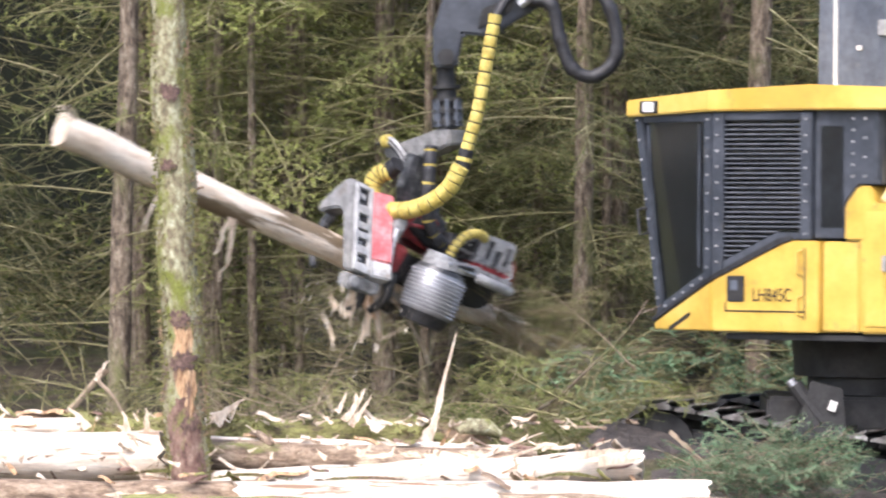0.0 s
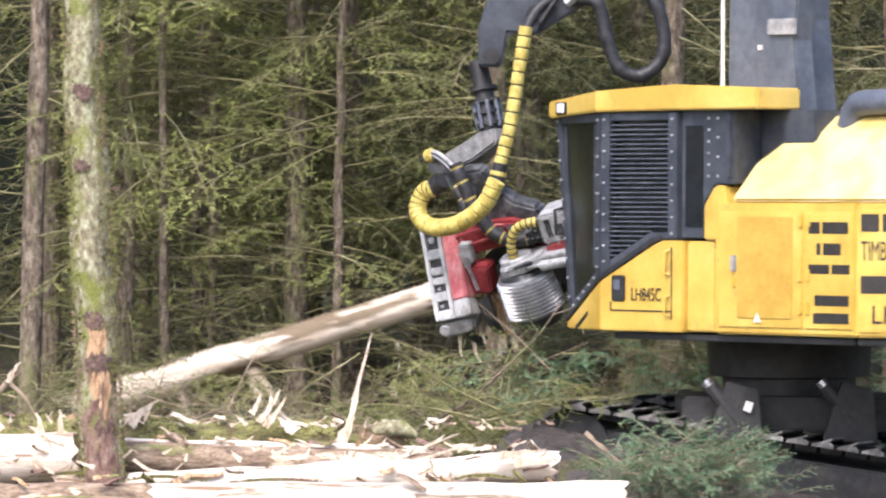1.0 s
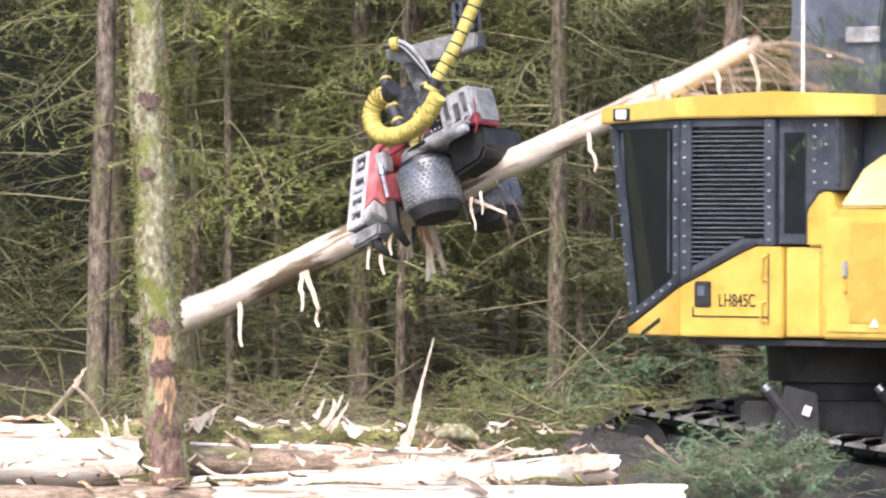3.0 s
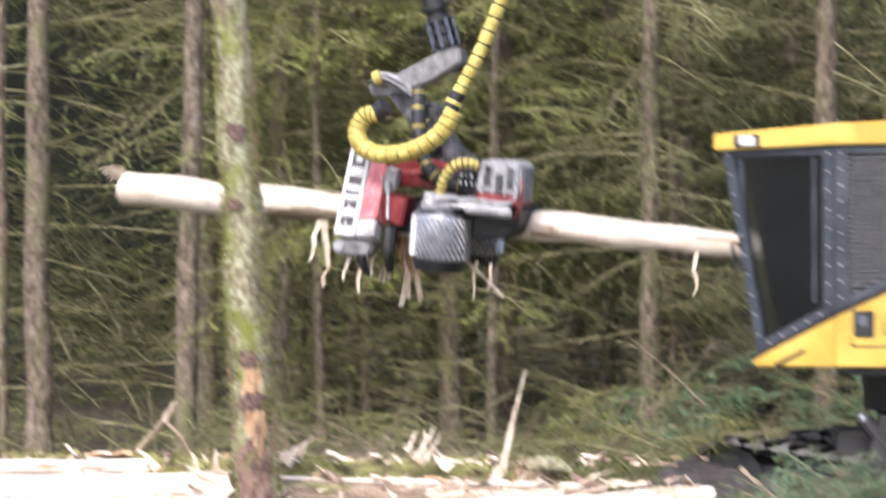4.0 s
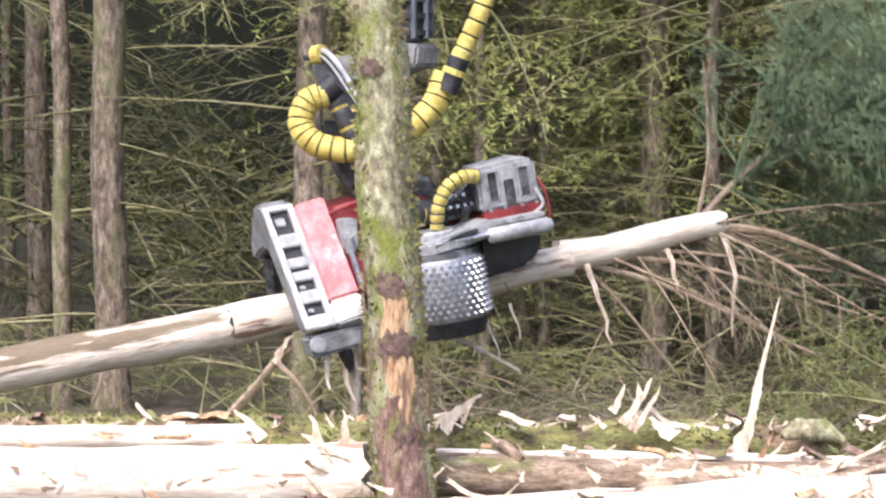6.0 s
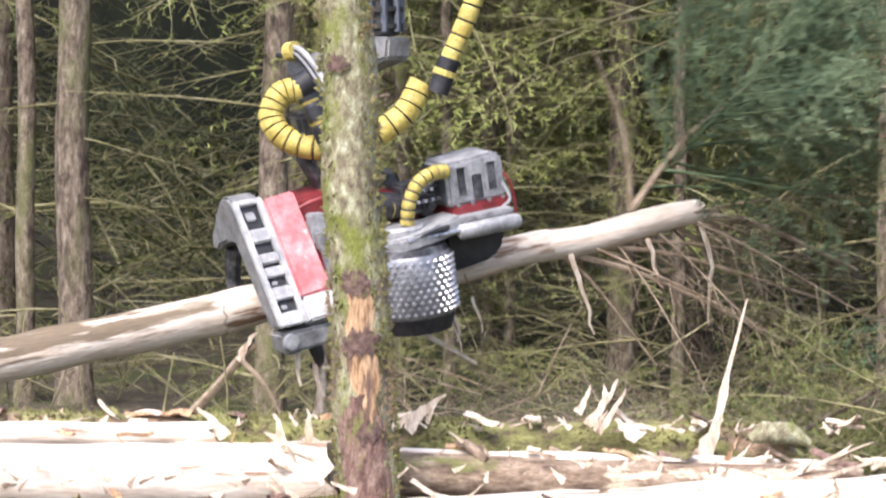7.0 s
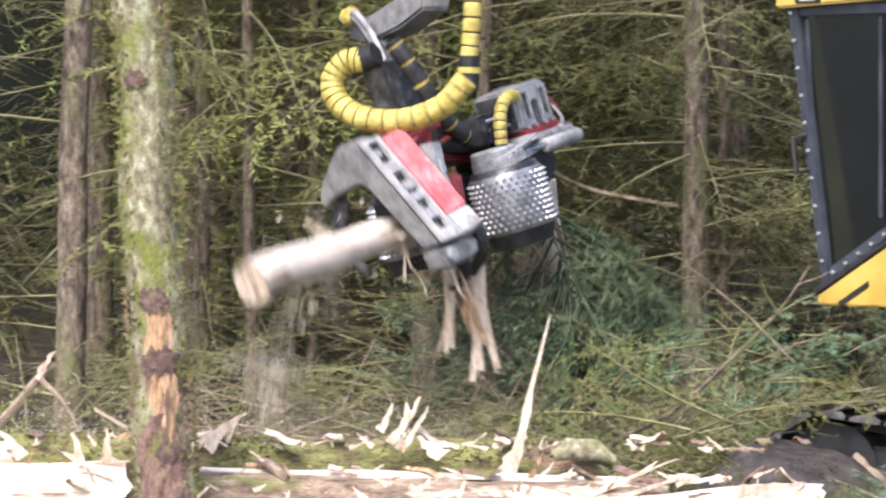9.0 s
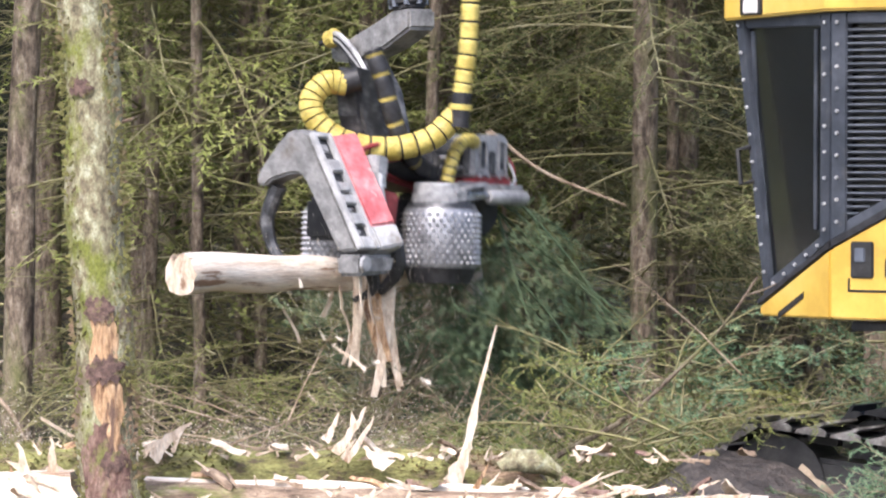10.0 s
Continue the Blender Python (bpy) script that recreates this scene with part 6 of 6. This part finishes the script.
def motions():
    # <rows>
    seat_rows = [
        (0, 0.04, 0), (0.5, -0.05, 3), (1, 0.08, -6), (1.5, 0.04, -1.5),
        (2, 0.02, 3), (2.5, 0.17, 0), (4, 0.13, -1.5), (4.5, -0.03, -0.5),
        (5, -0.02, -1), (5.5, -0.03, 0.5), (7.5, -0.03, 0), (8.5, 0, 2),
        (9, 0.04, 0), (9.5, 0.06, -2), (9.8, -0.2, -1.5), (10, -0.24, -1.5),
    ]
    head_rows = [
        (0, -1.303, 4.404, 1.821, 19.4, 38.4, 10.5), (0.3, -0.427, 4.407, 1.772, 13.6, 12, 13), (0.5, 0.156, 4.409, 1.74, 9.8, -18.4, 14.6), (1, 0.861, 4.099, 1.889, -10.2, -26.6, 23.9),
        (1.5, 0.994, 4.002, 1.836, -18.8, -29.5, 18.6), (2, 0.439, 3.906, 1.893, -23.8, -29.4, -3.2), (2.5, -0.144, 3.198, 2.407, -25.1, -38.1, -9.1), (2.7, -0.352, 3.078, 2.591, -25.3, -38, -7.4),
        (3.8, -1.035, 2.417, 2.742, 4.9, -26.5, 1.8), (4, -1.403, 2.297, 2.633, 6.7, -18.5, 3.4), (4.2, -1.689, 2.097, 2.581, 8.5, -13.1, 1.9), (4.5, -2.324, 1.798, 2.21, 11.8, -4.2, -0.4),
        (4.7, -2.601, 1.676, 2.012, 12.3, 4.4, -4.1), (5, -3.086, 1.493, 1.811, 8.6, 16.4, -9.7), (5.5, -3.066, 1.387, 1.482, -2.4, 18.7, 1.5), (5.7, -3.059, 1.401, 1.429, -9, 19.1, 2),
        (6.8, -3.086, 1.476, 1.481, -10.9, 26.6, 4.8), (7, -3.093, 1.49, 1.479, -10.6, 27, 5.3), (7.4, -3.01, 1.814, 1.551, -2.4, 32.8, 2.9), (7.5, -3.025, 1.895, 1.603, 0.4, 35.5, 2.2),
        (7.7, -2.946, 2.175, 1.596, 8.3, 36.3, -1.1), (8, -2.705, 2.596, 1.93, 25.2, 35.5, -6.2), (8.3, -2.326, 3.331, 2.229, 27.7, 37.8, -4.8), (8.5, -2.025, 3.821, 2.311, 20, 39.4, -3.9),
        (8.8, -1.524, 3.924, 2.258, 8.8, 44.1, -8.4), (9, -1.276, 3.994, 1.947, -11, 55.9, -11.4), (9.2, -1.177, 4.12, 1.942, -19.9, 60.8, -10.6), (9.5, -1.185, 4.31, 1.914, -12.8, 58.2, -9.3),
        (9.8, -1.471, 4.304, 1.978, -3.7, 53.7, -3.6), (10, -1.422, 4.3, 1.88, 2, 52.6, 0.1),
    ]
    slide_rows = [
        (0, 4.07), (0.5, 5.5), (0.7, 5.5), (1, 5.25),
        (1.5, 3.7), (2, 3.75), (2.5, 4.18), (2.7, 4.1),
        (3.8, 3.2), (4, 3.21), (4.2, 3.6), (4.5, 4.55),
        (4.7, 4.5), (5, 4.42), (5.5, 5.6), (5.7, 5.5),
        (6.8, 5.2), (7.4, 5.05),
    ]
    feed_rows = [
        (7.5, -0.82), (8, -1.1), (8.5, -1.75), (9, -2.29),
        (9.5, -2.17), (10, -2.08),
    ]
    hanger_rows = [
        (0, -0.749, 4.404, 3.15, -9.2, -45.4), (0.5, 0.215, 4.409, 3.081, -14.8, -37.6), (1, 0.51, 4.099, 3.153, -20.3, -43.3), (1.5, 0.542, 4.002, 3.169, -22.2, -47.3),
        (2, 0.247, 3.906, 3.334, -16.6, -31.6), (2.5, -0.083, 3.198, 3.853, -7.5, -33.9), (2.7, -0.173, 3.078, 3.978, -3.8, -31.3), (3.8, -0.988, 2.417, 4.24, -30.4, 0),
        (4.2, -1.597, 2.097, 4.065, -11.2, -31.4), (4.5, -2.022, 1.798, 3.698, -9.8, -14.8), (4.7, -2.297, 1.676, 3.54, -9.4, -24), (5, -2.648, 1.493, 3.321, -5.2, -17.2),
        (5.5, -2.94, 1.387, 2.993, -4.9, -37.7), (5.7, -2.954, 1.401, 2.936, -4.9, -37.2), (6.8, -2.917, 1.476, 2.961, -9.4, -39), (7, -2.922, 1.49, 2.964, -8, -39.2),
        (7.5, -2.664, 1.895, 3.088, 4, -34.4), (8, -2.097, 2.596, 3.562, -9.7, -40.4), (8.3, -1.66, 3.331, 3.786, -13.2, -17.3), (8.5, -1.54, 3.821, 3.867, -13.3, -17.9),
        (9, -1.394, 3.994, 3.426, -14.5, -54.2), (9.2, -1.36, 4.12, 3.346, -11.7, -54.9), (9.5, -1.143, 4.31, 3.389, -13.2, -47.2), (10, -1.141, 4.3, 3.365, -16, -51.2),
    ]
    hose_rows = [
        (0, -0.635, 4.054, 2.932, 12.7), (0.5, -0.079, 4.059, 2.861, 19.9), (1, 0.509, 3.749, 2.803, 11.3), (1.5, -0.018, 3.652, 2.951, 16),
        (2, -0.124, 3.556, 3.114, 25.6), (2.5, -0.499, 2.848, 3.632, 28.5), (3.8, -1.065, 2.067, 3.65, 21.1), (4.2, -1.612, 1.747, 3.898, 32.5),
        (4.5, -2.042, 1.448, 3.666, 36.9), (4.7, -2.225, 1.326, 3.326, 28.3), (5, -2.552, 1.143, 3.175, 26.4), (5.5, -2.755, 1.037, 2.969, 24.9),
        (6.8, -2.567, 1.126, 2.756, 17), (7.5, -2.536, 1.545, 3.064, 27.8), (8, -2.044, 2.246, 3.248, 22.8), (8.5, -1.454, 3.471, 3.352, 11.2),
        (9, -1.118, 3.644, 2.932, 0.9), (9.2, -1.297, 3.77, 2.953, 4.4), (9.5, -1.269, 3.96, 2.931, 10.6), (10, -0.823, 3.95, 2.752, 4.2),
    ]
    loop_rows = [
        (0, -1.374, 4.104, 2.835, -4.4, -31.7), (0.5, -0.495, 4.109, 2.686, -9.6, -61.1), (1, -0.116, 3.799, 2.681, -6.1, -43.4), (1.5, -0.029, 3.702, 2.673, -16.7, -89.2),
        (2, -0.508, 3.606, 2.915, -11.4, -63), (2.5, -0.827, 2.898, 3.567, -2.5, -67.4), (3.8, -1.812, 2.117, 3.646, 1.7, -26.8), (4.2, -2.334, 1.797, 3.732, -9.5, -28.6),
        (4.5, -2.864, 1.498, 3.387, -17.7, 0), (4.7, -3.083, 1.376, 3.238, -4.2, 0), (5, -3.471, 1.193, 3.08, -4.7, 0), (5.5, -3.597, 1.087, 2.759, -12.9, 0),
        (6.8, -3.557, 1.176, 2.666, -4.3, 0), (7.5, -3.366, 1.595, 2.975, -4.2, 0), (8, -2.747, 2.296, 3.249, 2, -32.9), (8.5, -2.401, 3.521, 3.489, 11.1, 0),
        (9, -1.891, 3.694, 3.032, 8.7, -25.8), (9.2, -1.854, 3.82, 2.992, 4.5, -50.2), (9.5, -1.743, 4.01, 3.012, 7.3, -57), (10, -1.68, 4, 2.949, 15, 0),
    ]
    slew_rows = [
        (0, 34), (0.5, 46), (1, 51), (1.5, 53), (2, 50), (2.5, 46.5), (2.7, 43), (3.8, 19),
        (4.2, 6), (4.5, -2), (4.8, -5), (5.7, 2), (6.8, 16), (8, 27), (8.7, 33), (9, 35),
        (9.5, 38), (10, 41),
    ]
    fallen_rows = [
        (7.5, -3.814, 1.75, 1.037, -8), (7.6, -3.756, 1.75, 0.776, -7), (7.75, -3.773, 1.75, 0.17, -2), (7.9, -3.782, 1.75, 0.17, -1.5),
        (10, -3.781, 1.75, 0.17, -1.5),
    ]
    # </rows>
    def head_pose(t):
        x, y, z, tilt, yaw, roll = glide(head_rows, t)
        return pose(x, y, z, 0, 0, yaw) @ pose(0, 0, 0, 0, tilt, 0) @ pose(0, 0, 0, roll, 0, 0)

    def stem_pose(t):
        dz, da = glide(seat_rows, t)
        return head_pose(t) @ pose(0, 0, dz, 0, da, 0)

    walk(head, [(r[0], head_pose(r[0])) for r in head_rows])
    times = sorted({r[0] for r in head_rows})
    CUT = 7.4

    def fed(t):
        """Length of stem that has run through the rollers."""
        return glide(slide_rows, t)[0] if t <= CUT else slide_rows[-1][1] - 0.95 - glide(feed_rows, t)[0]
    for roll, y, rad in feed_rollers:
        sign = 1 if y < 0 else -1
        walk(roll, [(k / 10, pose(0.15, y, 0, 0, 0, sign * math.degrees(fed(k / 10) / rad)) @ pose(-0.15, -y, 0)) for k in range(101)])
    stem = [(t, stem_pose(t) @ pose(LB - glide(slide_rows, t)[0], 0, 0)) for t in times if t <= CUT]
    walk(butt, stem + [(t, pose(x, y, z, 0, a, 8)) for t, x, y, z, a in fallen_rows])
    walk(top, stem + [(t, stem_pose(t) @ pose(glide(feed_rows, t)[0], 0, 0)) for t in times if t > CUT])
    rows = [(t, stem_pose(t) @ pose(-0.6, -0.1, -0.16, 0, -86, 0)) for t in times if t <= 7.7]
    for t in (7.9, 8.2, 8.4, 8.6):
        q = head_pose(t) @ Vector((-0.62, -0.46, -0.24))
        rows.append((t, pose(q.x, q.y, q.z, 0, 8 + 20 * (t - 7.9), 0)))
    a = rows[-1][1].translation
    rows += [(8.7, pose(a.x - 0.1, a.y, a.z - 0.3, 0, 10, 0)), (8.85, pose(a.x - 0.3, a.y, 0.75, 0, 60, 0)), (8.95, pose(a.x - 0.3, a.y, 0.36, 0, 86, 0)), (10, pose(a.x - 0.3, a.y, 0.36, 0, 86, 0))]
    walk(rib, rows)
    swing_rows = [  # treetop: time, right of the head, above it, droop
        (7.0, 1.75, 0.45, -48), (7.2, 1.55, 0.45, -45), (7.4, 1.60, 0.40, -34), (7.8, 1.30, 0.10, -14), (8.0, 1.25, -0.15, 12), (8.2, 1.0, -0.25, 28), (8.5, 0.80, -0.10, 40),
        (8.8, 0.60, 0.15, 62), (9.2, 0.62, 0.35, 80), (9.5, 0.66, 0.72, 87), (9.8, 0.74, 0.80, 86), (10, 0.80, 0.75, 84),
    ]
    droop_rows = [(0, 35), (5, 35), (5.5, -10), (6.8, -40)]
    rows = [(t, m @ pose(LT + LE - 0.1, 0.25, 0.0, 0, glide(droop_rows, t)[0], 10)) for t, m in stem if t < 6.9]
    for t, dx, dz, a in swing_rows:
        x, y, z = glide(head_rows, t)[:3]
        rows.append((t, pose(x + dx, y + 0.5, z + dz, 0, a, 6)))
    walk(crown, rows)
    rows = []
    for t in times:
        q = head_pose(t) @ Vector((-0.42, -0.30 if t > 4.4 else -0.05, -0.30 if t > 4.4 else 0.08))
        rows.append((t, pose(q.x, q.y, q.z, 0, 0.35 * glide(head_rows, t)[3], 0)))
    walk(bundle, rows)
    bend_rows = [(7.5, 0.90, -0.02, 0), (7.8, 0.86, -0.12, 22), (8.0, 0.80, -0.30, 34), (8.3, 0.68, -0.34, 46), (8.5, 0.80, -0.30, 52), (8.8, 0.75, -0.05, 70), (9.2, 0.62, 0.20, 84), (9.5, 0.55, 0.20, 86), (10, 0.62, 0.15, 82)]
    rows = [(t, m @ pose(LT - 0.04, 0, 0)) for t, m in stem]
    for t, dx, dz, a in bend_rows:
        x, y, z = glide(head_rows, t)[:3]
        rows.append((t, pose(x + dx, y + (0.1 if t < 8 else 0.5 if t < 8.3 else 0.95), z + dz, 0, a, 8)))
    walk(snapped, rows)
    walk(hanger, [(t, pose(x, y, z, 0, 0, w) @ pose(0, 0, 0, 0, a + 6, 0)) for t, x, y, z, a, w in hanger_rows])
    walk(boom, [(t, pose(x - 0.06, y, z + 0.80, 0, 0, 0)) for t, x, y, z, a, w in hanger_rows])
    walk(loop_hose, [(t, pose(x, y, z, 0, 0, w) @ pose(0, 0, 0, 0, a, 0)) for t, x, y, z, a, w in loop_rows])
    walk(drop_hose, [(t, pose(x, y, z, 0, a, 0)) for t, x, y, z, a in hose_rows])
    walk(upper, [(t, pose(0, 0, 0, 0, 0, -a)) for t, a in slew_rows])
    rr = random.Random(64)
    for k, bough in enumerate(stripped):
        s = 0.95 + 2.3 * k / 16      # along the stem from the head
        go = 0.35 + 0.075 * k
        spin = rr.uniform(-50, 50)
        rows = [(t, stem_pose(t) @ pose(s, rr.uniform(-0.2, 0.1), rr.uniform(-0.1, 0.1), 0, 0, 0)) for t in times if t < go - 0.1]
        q = stem_pose(go) @ Vector((s - 0.1, 0, -0.1))
        for d in (0.0, 0.15, 0.3, 0.45, 0.6, 0.75):
            z = q.z - 4.0 * d * d
            low = max(0.1, ground_z(q.x + 0.3 * d, q.y)) + 0.15
            rows.append((round(go + d, 3), pose(q.x + 0.3 * d, q.y, max(low, z), 0, 20 + spin * min(d, 0.5), 0)))
            if z < low:
                break
        rows.append((10.0, rows[-1][1]))
        walk(bough, rows)
    # chips drop from the knives and come to rest on the ground
    rr = random.Random(8)
    starts = [0.0] * 48 + [0.25] * 16 + [0.5] * 8 + [4.6] * 5 + [7.05] * 26 + [7.25] * 40 + [7.45] * 12 + [8.0] * 30 + [8.2] * 34 + [8.4] * 16 + [8.7] * 12 + [8.95] * 14 + [9.3] * 14 + [9.6] * 16
    for i, s in enumerate(starts):
        big = i % 6 == 0 and not 7.9 < s < 8.7
        puff = i % 3 == 1 and (s < 0.6 or 7.0 < s < 8.5 or 8.9 < s)
        c = chip(900 + i, big, puff, "dust" if s < 0.6 else "sawdust", 0.16 if 7.9 < s < 8.7 else 1.0)
        s += rr.uniform(0, 0.25) if s else 0.0
        age = rr.uniform(0.05, 0.58) if s == 0 else 0.0
        h = head_pose(s)
        stream = 7.9 < s < 8.7
        p = h @ Vector((rr.uniform(-0.78, -0.70) if stream else rr.uniform(-1.0, -0.1), rr.uniform(-0.48, -0.40) if stream else rr.uniform(-0.5, 0.1), -0.25))
        v = Vector((rr.uniform(-0.9, 0.4), rr.uniform(-0.6, 0.2), rr.uniform(-0.8, 0.5))) * (0.12 if stream else 1.0)
        if 7.0 < s < 7.8:
            v = Vector((rr.uniform(-2.0, -0.2), rr.uniform(-0.6, 0.2), rr.uniform(-0.6, 1.3)))
        spin = rr.uniform(-150, 150)
        floor = max(0.2, ground_z(p.x, p.y)) + 0.03
        rows = []
        if s > 0:
            if puff:        # loose dust lies in the litter until the saw throws it
                rows = [(0, pose(p.x, p.y + 0.6, -1.0, 0, spin * 0.3, 0)), (s - 0.04, pose(p.x, p.y + 0.6, -1.0, 0, spin * 0.3, 0))]
            else:
                rows = [(t, head_pose(t) @ pose(-0.5, 0.1, 0.05, 0, spin, 0)) for t in times if t < s - 0.12]
        t = s
        while True:
            d = t - s + age
            q = p + v * d + Vector((0, 0, -4.9 * d * d))
            if q.z < floor or t > 10:
                break
            rows.append((round(t, 3), pose(q.x, q.y, q.z, 0, spin * (0.3 + d), 20 * d)))
            t += 0.1
        if not rows:
            rows.append((0, pose(p.x, p.y, floor, 0, 80, 0)))
        last = rows[-1][1].translation
        a = spin * (0.3 + max(0, min(t, 10) - s + age))
        if t <= 10:
            rows.append((round(t, 3), pose(last.x + 0.05, last.y, floor, 0, a, 20)))
        rows.append((10.0 if t < 9.95 else 10.2, pose(last.x + 0.05, last.y, floor if t <= 10 else last.z - 0.2, 0, a, 20)))
        walk(c, rows)


motions()
